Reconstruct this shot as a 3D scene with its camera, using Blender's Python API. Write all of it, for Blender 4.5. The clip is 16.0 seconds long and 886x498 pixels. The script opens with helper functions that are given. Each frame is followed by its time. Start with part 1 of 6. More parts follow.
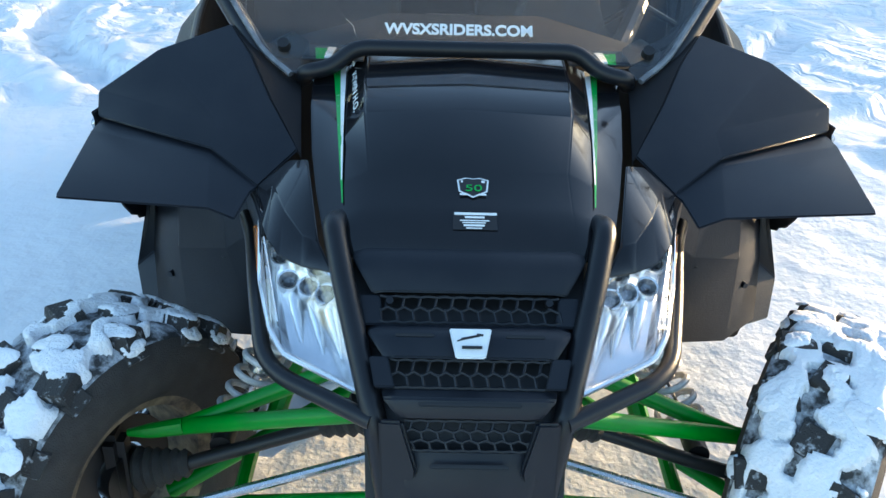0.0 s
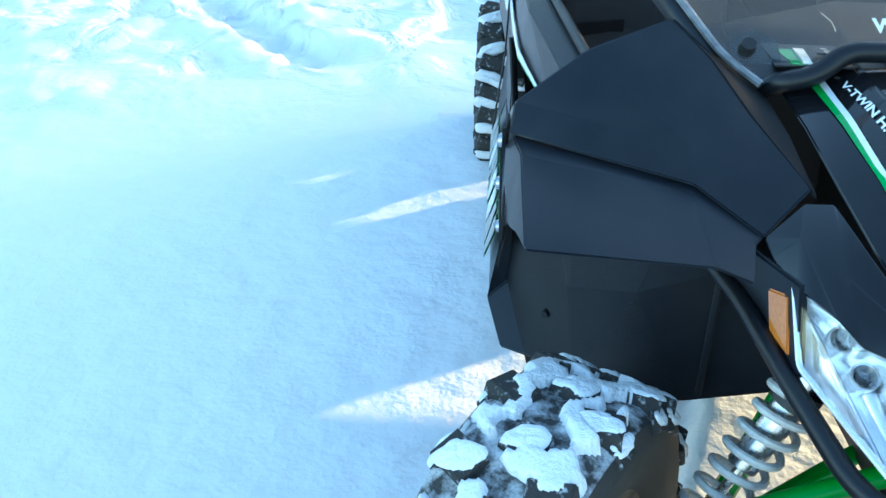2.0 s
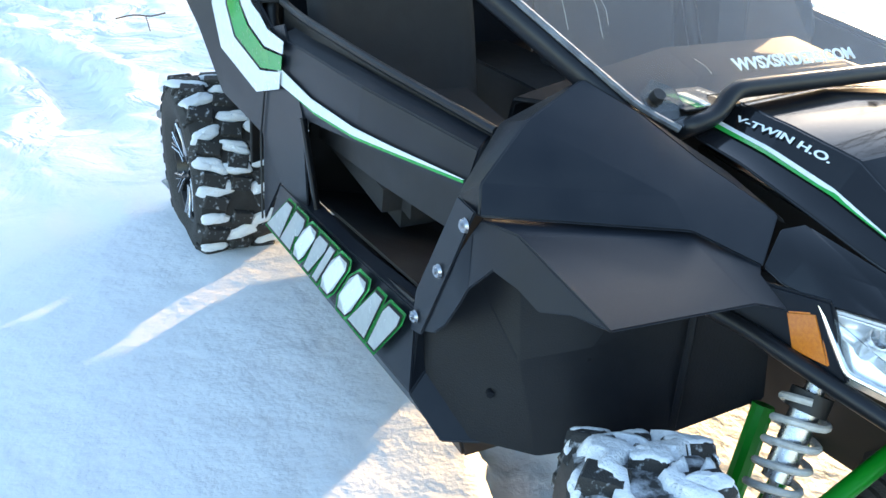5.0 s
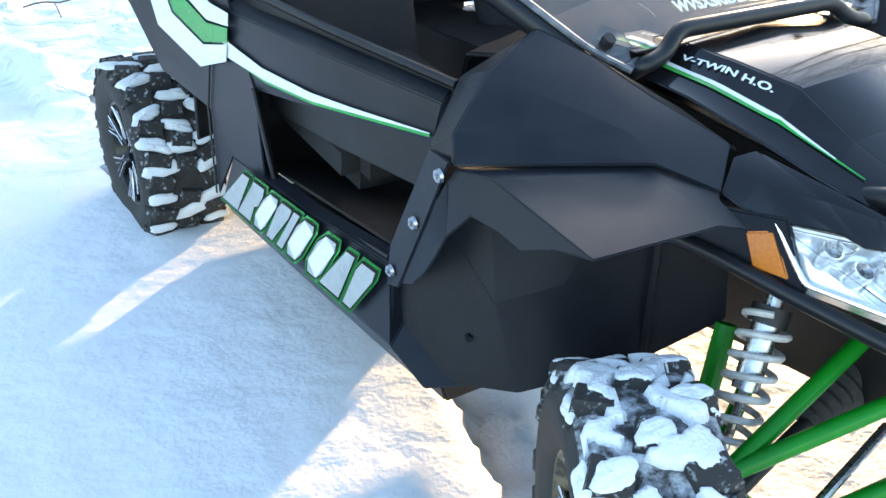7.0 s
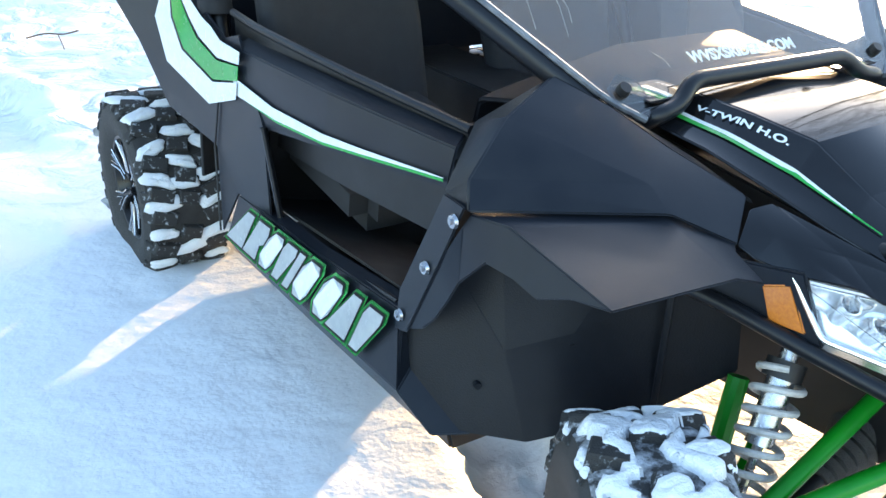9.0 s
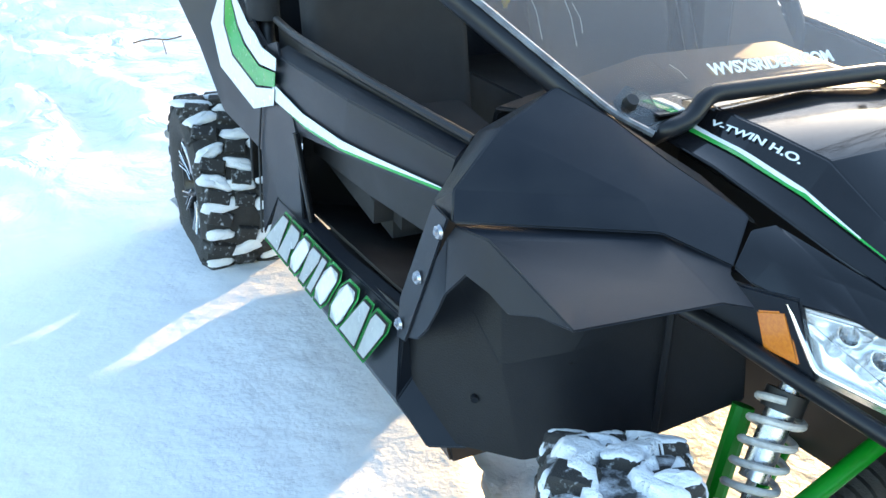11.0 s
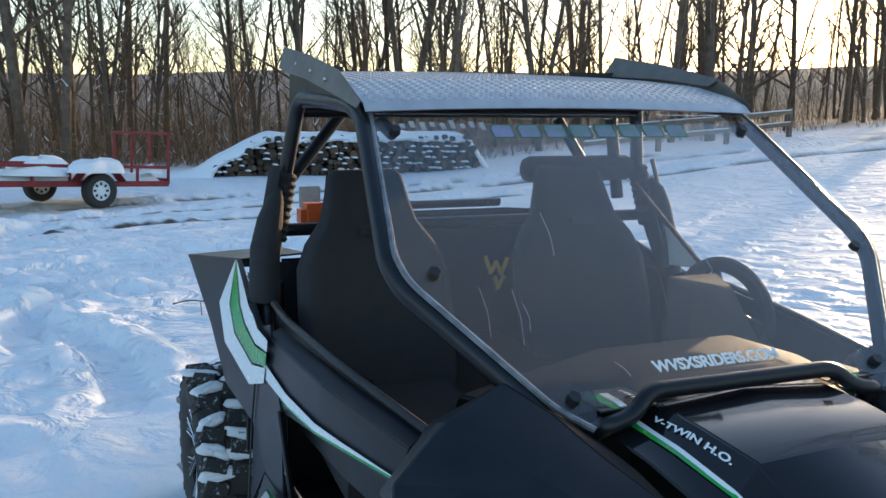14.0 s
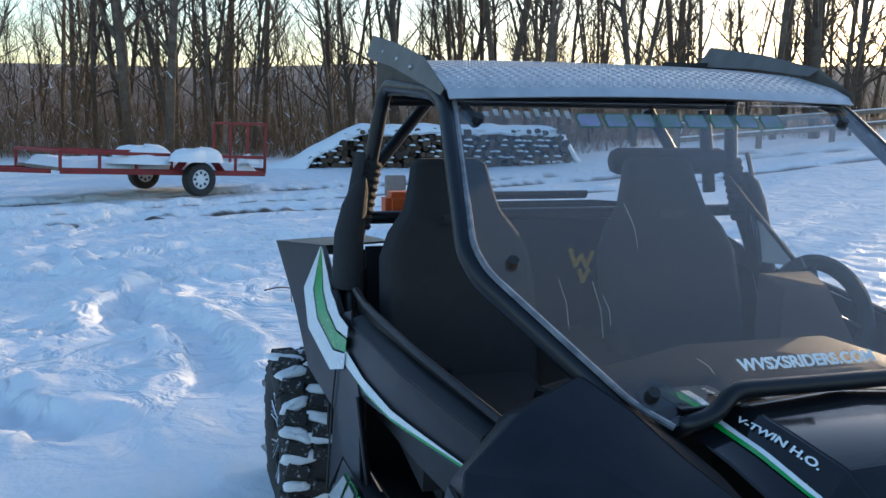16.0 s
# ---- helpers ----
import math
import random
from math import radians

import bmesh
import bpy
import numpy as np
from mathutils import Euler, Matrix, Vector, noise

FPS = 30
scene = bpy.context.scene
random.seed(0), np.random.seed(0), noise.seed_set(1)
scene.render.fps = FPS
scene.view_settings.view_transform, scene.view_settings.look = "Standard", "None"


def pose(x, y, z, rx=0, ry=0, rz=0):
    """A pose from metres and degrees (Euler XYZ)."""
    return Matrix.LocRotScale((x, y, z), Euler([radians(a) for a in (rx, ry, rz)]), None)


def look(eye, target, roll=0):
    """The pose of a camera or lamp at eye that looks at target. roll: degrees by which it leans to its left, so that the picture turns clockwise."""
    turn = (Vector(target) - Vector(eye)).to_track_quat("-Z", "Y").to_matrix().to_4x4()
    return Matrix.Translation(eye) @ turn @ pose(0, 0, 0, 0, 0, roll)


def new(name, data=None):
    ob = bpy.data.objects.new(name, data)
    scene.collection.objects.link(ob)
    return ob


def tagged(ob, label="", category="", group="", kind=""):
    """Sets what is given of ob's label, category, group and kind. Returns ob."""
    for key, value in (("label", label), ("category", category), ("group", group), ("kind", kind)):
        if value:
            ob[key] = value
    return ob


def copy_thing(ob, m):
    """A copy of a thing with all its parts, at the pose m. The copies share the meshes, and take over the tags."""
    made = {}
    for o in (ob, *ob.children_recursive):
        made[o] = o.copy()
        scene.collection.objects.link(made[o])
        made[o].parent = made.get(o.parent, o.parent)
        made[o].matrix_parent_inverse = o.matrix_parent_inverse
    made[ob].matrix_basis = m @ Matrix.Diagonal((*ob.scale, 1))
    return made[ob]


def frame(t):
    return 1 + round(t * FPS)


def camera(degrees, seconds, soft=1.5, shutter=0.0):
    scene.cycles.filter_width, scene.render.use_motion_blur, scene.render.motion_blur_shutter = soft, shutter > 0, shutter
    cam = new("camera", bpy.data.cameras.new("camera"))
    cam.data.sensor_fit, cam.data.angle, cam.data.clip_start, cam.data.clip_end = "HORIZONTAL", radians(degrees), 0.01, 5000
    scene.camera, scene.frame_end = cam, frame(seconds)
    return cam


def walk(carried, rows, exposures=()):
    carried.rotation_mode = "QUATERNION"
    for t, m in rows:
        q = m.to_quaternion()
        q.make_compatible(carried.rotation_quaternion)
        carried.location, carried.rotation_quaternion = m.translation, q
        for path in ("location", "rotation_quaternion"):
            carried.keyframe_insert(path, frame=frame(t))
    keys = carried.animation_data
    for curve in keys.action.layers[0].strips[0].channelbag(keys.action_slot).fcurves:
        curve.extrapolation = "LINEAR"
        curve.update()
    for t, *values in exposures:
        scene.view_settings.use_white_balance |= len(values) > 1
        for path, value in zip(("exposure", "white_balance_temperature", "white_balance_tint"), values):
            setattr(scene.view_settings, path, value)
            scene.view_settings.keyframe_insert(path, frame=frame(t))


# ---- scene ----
cam = camera(52.0, 16.0)
PATH = [
    (0, (-0.047, 0.048, 1.379), (-0.03, 1.842, 0.496), 1.4),
    (0.2, (-0.110, 0.065, 1.372), (-0.106, 1.852, 0.496), 1.7),
    (0.5, (-0.205, 0.091, 1.361), (-0.22, 1.868, 0.442), 2.2),
    (1, (-0.455, 0.131, 1.349), (-0.537, 1.87, 0.364), -1.2),
    (1.2, (-0.519, 0.183, 1.343), (-0.623, 1.915, 0.323), -1.1),
    (1.5, (-0.615, 0.26, 1.334), (-0.751, 1.983, 0.328), -0.8),
    (2, (-0.743, 0.417, 1.351), (-0.874, 2.159, 0.378), 0.6),
    (2.5, (-0.946, 0.488, 1.341), (-0.796, 2.262, 0.428), 1.1),
    (3, (-1.107, 0.53, 1.342), (-0.791, 2.282, 0.431), 1.1),
    (3.5, (-1.141, 0.64, 1.355), (-0.709, 2.4, 0.51), -1.0),
    (4, (-1.225, 0.692, 1.343), (-0.637, 2.406, 0.496), 0.6),
    (6.5, (-1.482, 0.669, 1.339), (-0.525, 2.195, 0.47), -0.4),
    (7, (-1.489, 0.667, 1.333), (-0.54, 2.18, 0.433), -0.5),
    (7.5, (-1.493, 0.677, 1.334), (-0.541, 2.185, 0.429), -0.1),
    (8, (-1.5, 0.688, 1.33), (-0.545, 2.202, 0.439), 0.4),
    (8.5, (-1.504, 0.7, 1.335), (-0.534, 2.22, 0.468), 0.7),
    (9, (-1.508, 0.704, 1.339), (-0.525, 2.237, 0.513), 1.0),
    (9.2, (-1.508, 0.703, 1.338), (-0.535, 2.242, 0.509), 0.6),
    (11.3, (-1.264, 0.572, 1.338), (-0.549, 2.27, 0.559), 1.7),
    (11.5, (-1.227, 0.533, 1.327), (-0.544, 2.259, 0.583), 3.2),
    (12, (-1.189, 0.524, 1.363), (-0.528, 2.261, 0.625), 2.6),
    (12.5, (-1.191, 0.52, 1.394), (-0.478, 2.296, 0.812), 2.3),
    (13, (-1.197, 0.51, 1.417), (-0.481, 2.325, 0.975), 1.6),
    (13.5, (-1.2, 0.488, 1.44), (-0.458, 2.322, 1.147), 0.5),
    (14, (-1.197, 0.479, 1.44), (-0.455, 2.314, 1.155), 0.2),
    (14.5, (-1.186, 0.48, 1.439), (-0.448, 2.32, 1.171), 0.4),
    (15, (-1.171, 0.484, 1.435), (-0.431, 2.323, 1.171), 0.8),
    (15.5, (-1.159, 0.486, 1.433), (-0.426, 2.329, 1.177), 0.9),
    (16, (-1.168, 0.489, 1.425), (-0.615, 2.388, 1.126), 0.7),
]
EXPOSURES = [(0.0, 2.25, 5500, 8), (1.0, 2.55, 5450, 2), (1.5, 2.65, 5450, 1), (2.0, 2.75, 5100, -1), (3.0, 2.75, 5450, 1), (4.2, 2.75, 5850, 8), (6.5, 2.87, 5950, 13), (9.2, 2.87, 5950, 13),
             (12.0, 3.05, 6050, 9), (12.6, 2.95, 6350, 10), (13.3, 2.1, 5830, 14), (14.0, 1.6, 5480, 12), (15.3, 1.58, 5430, 12), (16.0, 1.45, 5080, 12)]
walk(cam, [(t, look(eye, target, roll)) for t, eye, target, roll in PATH], EXPOSURES)

# ---- light: low winter sun behind the woods, clear sky ----
SUN_ELEV, SUN_AZ = radians(7.0), radians(55.0)
world = bpy.data.worlds.new("world")
scene.world = world
world.use_nodes = True
wn = world.node_tree.nodes
sky = wn.new("ShaderNodeTexSky")
sky.sky_type, sky.sun_disc = "NISHITA", False
sky.sun_elevation, sky.sun_rotation = SUN_ELEV, SUN_AZ
sky.air_density, sky.dust_density, sky.ozone_density = 1.0, 1.2, 1.0
wn["Background"].inputs["Strength"].default_value = 0.15
world.node_tree.links.new(sky.outputs[0], wn["Background"].inputs["Color"])
sun = new("sun", bpy.data.lights.new("sun", "SUN"))
sun.data.energy, sun.data.angle, sun.data.color = 3.3, radians(0.6), (1.0, 0.65, 0.31)
sun_dir = Vector((math.sin(SUN_AZ) * math.cos(SUN_ELEV), math.cos(SUN_AZ) * math.cos(SUN_ELEV), math.sin(SUN_ELEV)))
sun.matrix_world = look(sun_dir * 50, (0, 0, 0))


# ---- materials ----
def mat(name, base, rough=0.5, metal=0.0, second=None, scale=20.0, bump=0.0, bump_scale=200.0, rough_var=0.1, coat=0.0, island=0.0, low=0.35, high=0.65, spec=0.5):
    """A surface with colour and gloss varied at two scales, and fine relief."""
    m = bpy.data.materials.new(name)
    m.use_nodes = True
    n, l = m.node_tree.nodes, m.node_tree.links
    p = n["Principled BSDF"]
    p.inputs["Metallic"].default_value = metal
    p.inputs["Coat Weight"].default_value = coat
    p.inputs["Coat Roughness"].default_value = 0.06
    p.inputs["Specular IOR Level"].default_value = spec
    geo = n.new("ShaderNodeNewGeometry")
    big = n.new("ShaderNodeTexNoise")
    big.inputs["Scale"].default_value, big.inputs["Detail"].default_value, big.inputs["Roughness"].default_value = scale, 6.0, 0.6
    l.new(geo.outputs["Position"], big.inputs["Vector"])
    ramp = n.new("ShaderNodeMapRange")
    ramp.inputs["From Min"].default_value, ramp.inputs["From Max"].default_value = low, high
    l.new(big.outputs["Fac"], ramp.inputs["Value"])
    mix = n.new("ShaderNodeMix")
    mix.data_type = "RGBA"
    mix.inputs["A"].default_value = (*base, 1)
    mix.inputs["B"].default_value = (*(second or [c * 0.8 for c in base]), 1)
    l.new(ramp.outputs[0], mix.inputs["Factor"])
    out = mix.outputs["Result"]
    if island:
        hsv = n.new("ShaderNodeHueSaturation")
        var = n.new("ShaderNodeMapRange")
        info = n.new("ShaderNodeObjectInfo")
        var.inputs["To Min"].default_value, var.inputs["To Max"].default_value = 1 - island, 1 + island
        l.new(info.outputs["Random"], var.inputs["Value"])
        l.new(var.outputs[0], hsv.inputs["Value"])
        l.new(out, hsv.inputs["Color"])
        out = hsv.outputs[0]
    l.new(out, p.inputs["Base Color"])
    fine = n.new("ShaderNodeTexNoise")
    fine.inputs["Scale"].default_value, fine.inputs["Detail"].default_value = bump_scale, 4.0
    l.new(geo.outputs["Position"], fine.inputs["Vector"])
    rr = n.new("ShaderNodeMapRange")
    rr.inputs["To Min"].default_value, rr.inputs["To Max"].default_value = max(rough - rough_var, 0.02), min(rough + rough_var, 1)
    l.new(big.outputs["Fac"], rr.inputs["Value"])
    l.new(rr.outputs[0], p.inputs["Roughness"])
    if bump:
        b = n.new("ShaderNodeBump")
        b.inputs["Strength"].default_value, b.inputs["Distance"].default_value = bump, 0.01
        l.new(fine.outputs["Fac"], b.inputs["Height"])
        l.new(b.outputs[0], p.inputs["Normal"])
    return m


def glass_mat(name, colour, rough=0.0):
    m = bpy.data.materials.new(name)
    m.use_nodes = True
    p = m.node_tree.nodes["Principled BSDF"]
    p.inputs["Base Color"].default_value = (*colour, 1)
    p.inputs["Roughness"].default_value = rough
    p.inputs["Transmission Weight"].default_value = 1.0
    p.inputs["IOR"].default_value = 1.45
    return m


M_PLASTIC = mat("moulded_black_plastic", (0.009, 0.011, 0.016), 0.32, second=(0.014, 0.016, 0.021), scale=9, bump=0.12, bump_scale=900, rough_var=0.08, spec=0.25)
M_GLOSS = mat("glossy_black_paint", (0.006, 0.0065, 0.008), 0.07, second=(0.009, 0.009, 0.011), scale=5, coat=0.12, rough_var=0.03, spec=0.36)
M_FLAP = mat("flexible_black_plastic", (0.008, 0.010, 0.015), 0.36, second=(0.012, 0.014, 0.019), scale=7, bump=0.1, bump_scale=700, rough_var=0.07, spec=0.28)
M_TUBE = mat("powder_coated_black_steel", (0.009, 0.010, 0.013), 0.32, scale=14, bump=0.1, bump_scale=600, spec=0.34)
M_FRAME = mat("dark_chassis", (0.008, 0.008, 0.009), 0.5, scale=12)
M_GREEN = mat("green_powder_coat", (0.008, 0.22, 0.008), 0.38, second=(0.007, 0.17, 0.008), scale=12, coat=0.08, spec=0.3)
M_GREENDECAL = mat("green_decal", (0.03, 0.33, 0.05), 0.25, second=(0.02, 0.26, 0.04), scale=60)
M_WHITEDECAL = mat("white_decal", (0.75, 0.78, 0.78), 0.25, second=(0.66, 0.69, 0.70), scale=40)
M_RUBBER = mat("tyre_rubber", (0.018, 0.017, 0.016), 0.75, second=(0.035, 0.033, 0.031), scale=30, bump=0.4, bump_scale=350)
M_TREAD = mat("frosted_tyre_tread", (0.022, 0.021, 0.020), 0.75, second=(0.50, 0.52, 0.55), scale=60, bump=0.4, bump_scale=300, low=0.56, high=0.72)
M_FROST = mat("frosted_rubber", (0.03, 0.029, 0.028), 0.75, second=(0.60, 0.62, 0.65), scale=28, bump=0.5, bump_scale=200, low=0.44, high=0.66)
M_RIM = mat("black_alloy", (0.012, 0.012, 0.013), 0.3, metal=0.3, scale=20)
M_RIMEDGE = mat("machined_alloy", (0.55, 0.56, 0.58), 0.25, metal=1.0, scale=60)
M_DUSTY = mat("dusty_inner_rim", (0.24, 0.18, 0.11), 0.7, second=(0.05, 0.04, 0.03), scale=30, bump=0.2)
M_STEEL = mat("bright_steel", (0.55, 0.55, 0.56), 0.28, metal=1.0, second=(0.42, 0.42, 0.43), scale=80)
M_CHROME = mat("lamp_reflector", (0.94, 0.95, 0.97), 0.22, metal=0.75, second=(0.78, 0.80, 0.83), scale=25)
M_SPRING = mat("pale_grey_spring_coating", (0.55, 0.54, 0.52), 0.4, second=(0.4, 0.39, 0.37), scale=60)
M_AMBER = mat("amber_reflector", (0.60, 0.20, 0.02), 0.15, second=(0.5, 0.15, 0.02), scale=200, coat=0.5)
M_SEAT = mat("black_seat_fabric", (0.016, 0.016, 0.018), 0.85, second=(0.024, 0.024, 0.026), scale=25, bump=0.4, bump_scale=900)
M_ALU = mat("diamond_plate_aluminium", (0.50, 0.51, 0.52), 0.40, metal=0.55, second=(0.42, 0.43, 0.45), scale=18, bump=0.1, bump_scale=500)
M_GLASS = glass_mat("dusty_hazy_polycarbonate", (0.90, 0.92, 0.93), 0.01)
gn, gl = M_GLASS.node_tree.nodes, M_GLASS.node_tree.links
g_out, g_pr = gn["Material Output"], gn["Principled BSDF"]
g_dust_haze, g_mix, g_tex, g_rng = gn.new("ShaderNodeBsdfTranslucent"), gn.new("ShaderNodeMixShader"), gn.new("ShaderNodeTexNoise"), gn.new("ShaderNodeMapRange")
# thin dust; its blue tint also puts the pane's bright haze into the colour
g_dust_haze.inputs["Color"].default_value = (0.54, 0.65, 0.80, 1)
g_tex.inputs["Scale"].default_value, g_tex.inputs["Detail"].default_value = 7.0, 8.0
g_rng.inputs["To Min"].default_value, g_rng.inputs["To Max"].default_value = 0.009, 0.028
gl.new(g_tex.outputs["Fac"], g_rng.inputs["Value"])
gl.new(g_rng.outputs[0], g_mix.inputs["Fac"])
gl.new(g_pr.outputs[0], g_mix.inputs[1])
gl.new(g_dust_haze.outputs[0], g_mix.inputs[2])
gl.new(g_mix.outputs[0], g_out.inputs["Surface"])
M_TAB = glass_mat("smoky_polycarbonate", (0.55, 0.58, 0.57), 0.12)
M_LENS = glass_mat("clear_lamp_lens", (0.97, 0.98, 0.99), 0.0)
M_LED = mat("lamp_projector", (0.10, 0.11, 0.13), 0.08, metal=0.6, second=(0.35, 0.36, 0.38), scale=120, coat=1.0)
M_ORANGE = mat("orange_plastic", (0.55, 0.10, 0.015), 0.5, scale=30)
M_YELLOW = mat("yellow_decal", (0.60, 0.40, 0.04), 0.4, scale=50)
M_PURPLE = mat("violet_banner", (0.50, 0.48, 0.70), 0.5, second=(0.26, 0.38, 0.32), scale=9)
M_BANNERGREEN = mat("green_banner_edge", (0.10, 0.26, 0.10), 0.5, second=(0.16, 0.24, 0.16), scale=30)
M_WING = mat("grey_brown_sheet_metal", (0.12, 0.110, 0.098), 0.5, second=(0.08, 0.074, 0.066), scale=10)
M_DASH = mat("matt_black_dashboard", (0.013, 0.013, 0.015), 0.7, second=(0.017, 0.017, 0.019), scale=11, bump=0.2, bump_scale=500, spec=0.14)
M_GUARD = mat("scuffed_black_polythene", (0.007, 0.008, 0.011), 0.40, second=(0.012, 0.013, 0.016), scale=6, bump=0.12, bump_scale=300, spec=0.20)
M_NET = mat("grey_net_cloth", (0.40, 0.40, 0.39), 0.8, scale=90)
M_RED = mat("red_trailer_paint", (0.24, 0.014, 0.014), 0.55, second=(0.15, 0.011, 0.011), scale=6, bump=0.1)
M_BARK = mat("grey_brown_bark", (0.150, 0.112, 0.078), 0.9, second=(0.085, 0.062, 0.044), scale=5, bump=0.8, bump_scale=40, island=0.35)
M_TWIG = mat("bare_twigs", (0.075, 0.052, 0.035), 0.9, second=(0.115, 0.078, 0.047), scale=0.8, island=0.3)
M_BRUSH = mat("brown_undergrowth", (0.24, 0.140, 0.062), 0.95, second=(0.13, 0.080, 0.040), scale=0.5)
M_LOG = mat("cut_log_ends", (0.105, 0.070, 0.045), 0.9, second=(0.045, 0.032, 0.022), scale=14, island=0.55)
M_EDGE = mat("clear_plastic_edge", (0.16, 0.17, 0.18), 0.15, second=(0.07, 0.07, 0.08), scale=25, coat=0.6)
M_LOGBARK = mat("log_bark", (0.06, 0.045, 0.035), 0.95, scale=8, island=0.3)
M_WOOD = mat("weathered_wood", (0.22, 0.17, 0.12), 0.85, second=(0.13, 0.10, 0.075), scale=6, bump=0.3, bump_scale=60)
M_CAP = mat("snow_clumps", (0.80, 0.81, 0.82), 0.6, second=(0.73, 0.75, 0.78), scale=40, bump=0.5, bump_scale=160, spec=0.2)


def snow_material():
    m = bpy.data.materials.new("snow_cover")
    m.use_nodes = True
    n, l = m.node_tree.nodes, m.node_tree.links
    p = n["Principled BSDF"]
    p.inputs["Roughness"].default_value = 0.55
    p.inputs["Specular IOR Level"].default_value = 0.25
    geo = n.new("ShaderNodeNewGeometry")
    sep = n.new("ShaderNodeSeparateXYZ")
    l.new(geo.outputs["Position"], sep.inputs[0])
    heights = []
    for s, d in ((1.6, 5), (9.0, 5), (75.0, 4), (330.0, 2)):
        t = n.new("ShaderNodeTexNoise")
        t.inputs["Scale"].default_value, t.inputs["Detail"].default_value = s, d
        l.new(geo.outputs["Position"], t.inputs["Vector"])
        heights.append(t)
    prev = None
    for t, strength, dist in zip(heights, (0.16, 0.40, 0.22, 0.20), (0.12, 0.04, 0.008, 0.003)):
        b = n.new("ShaderNodeBump")
        b.inputs["Strength"].default_value, b.inputs["Distance"].default_value = strength, dist
        l.new(t.outputs["Fac"], b.inputs["Height"])
        if prev:
            l.new(prev.outputs[0], b.inputs["Normal"])
        prev = b
    # broken crust with sharp little ledges where the snow has been driven over
    crust, ledge, area, both_ = n.new("ShaderNodeTexNoise"), n.new("ShaderNodeMapRange"), n.new("ShaderNodeMapRange"), n.new("ShaderNodeMath")
    crust.inputs["Scale"].default_value, crust.inputs["Detail"].default_value, crust.inputs["Distortion"].default_value = 2.6, 4.0, 0.7
    ledge.inputs["From Min"].default_value, ledge.inputs["From Max"].default_value = 0.43, 0.62
    area.inputs["From Min"].default_value, area.inputs["From Max"].default_value = 3.8, 5.6
    both_.operation = "MULTIPLY"
    l.new(geo.outputs["Position"], crust.inputs["Vector"])
    l.new(crust.outputs["Fac"], ledge.inputs["Value"])
    l.new(sep.outputs["Y"], area.inputs["Value"])
    l.new(ledge.outputs[0], both_.inputs[0])
    l.new(area.outputs[0], both_.inputs[1])
    step = n.new("ShaderNodeBump")
    step.inputs["Strength"].default_value, step.inputs["Distance"].default_value = 0.7, 0.06
    l.new(both_.outputs[0], step.inputs["Height"])
    l.new(prev.outputs[0], step.inputs["Normal"])
    l.new(step.outputs[0], p.inputs["Normal"])
    snow = n.new("ShaderNodeMix")
    snow.data_type = "RGBA"
    snow.inputs["A"].default_value, snow.inputs["B"].default_value = (0.78, 0.79, 0.80, 1), (0.71, 0.74, 0.77, 1)
    l.new(heights[1].outputs["Fac"], snow.inputs["Factor"])
    # the wooded slope far off shows leaf litter instead of snow
    leaf = n.new("ShaderNodeTexNoise")
    leaf.inputs["Scale"].default_value, leaf.inputs["Detail"].default_value, leaf.inputs["Roughness"].default_value = 0.35, 10.0, 0.75
    l.new(geo.outputs["Position"], leaf.inputs["Vector"])
    litter = n.new("ShaderNodeMix")
    litter.data_type = "RGBA"
    litter.inputs["A"].default_value, litter.inputs["B"].default_value = (0.22, 0.120, 0.048, 1), (0.085, 0.052, 0.028, 1)
    l.new(leaf.outputs["Fac"], litter.inputs["Factor"])
    far = n.new("ShaderNodeMapRange")
    far.inputs["From Min"].default_value, far.inputs["From Max"].default_value = 25.5, 31.0
    l.new(sep.outputs["Y"], far.inputs["Value"])
    out = n.new("ShaderNodeMix")
    out.data_type = "RGBA"
    l.new(far.outputs[0], out.inputs["Factor"])
    # earth laid bare by wheels on the lane
    bare = n.new("ShaderNodeAttribute")
    bare.attribute_name = "bare_earth"
    soil = n.new("ShaderNodeMix")
    soil.data_type = "RGBA"
    soil.inputs["B"].default_value = (0.075, 0.055, 0.04, 1)
    l.new(bare.outputs["Fac"], soil.inputs["Factor"])
    l.new(snow.outputs["Result"], soil.inputs["A"])
    l.new(soil.outputs["Result"], out.inputs["A"])
    l.new(litter.outputs["Result"], out.inputs["B"])
    l.new(out.outputs["Result"], p.inputs["Base Color"])
    return m


M_SNOW = snow_material()


# ---- mesh helpers ----
def link_mesh(name, bm, material, parent=None, label="", angle=35):
    me = bpy.data.meshes.new(name)
    bm.to_mesh(me)
    bm.free()
    for mm in (material if isinstance(material, (list, tuple)) else [material]):
        me.materials.append(mm)
    me.shade_smooth()
    me.set_sharp_from_angle(angle=radians(angle))
    ob = new(name, me)
    if parent:
        ob.parent = parent
        ob.matrix_parent_inverse = Matrix.Translation(-world_of(parent))
    if label:
        ob["label"] = label
    return ob


def world_of(ob):
    v = Vector(ob.location)
    while ob.parent:
        inv = ob.matrix_parent_inverse.translation
        ob_parent = ob.parent
        v = v + inv + Vector(ob_parent.location)
        ob = ob_parent
    return v


def part(name, bm, material, parent, label="", angle=35):
    return link_mesh(name, bm, material, parent, label, angle)


def thing(name, at, label, category, group="", kind=""):
    ob = new(name)
    ob.location = at
    ob.empty_display_size = 0.1
    return tagged(ob, label, category, group, kind)


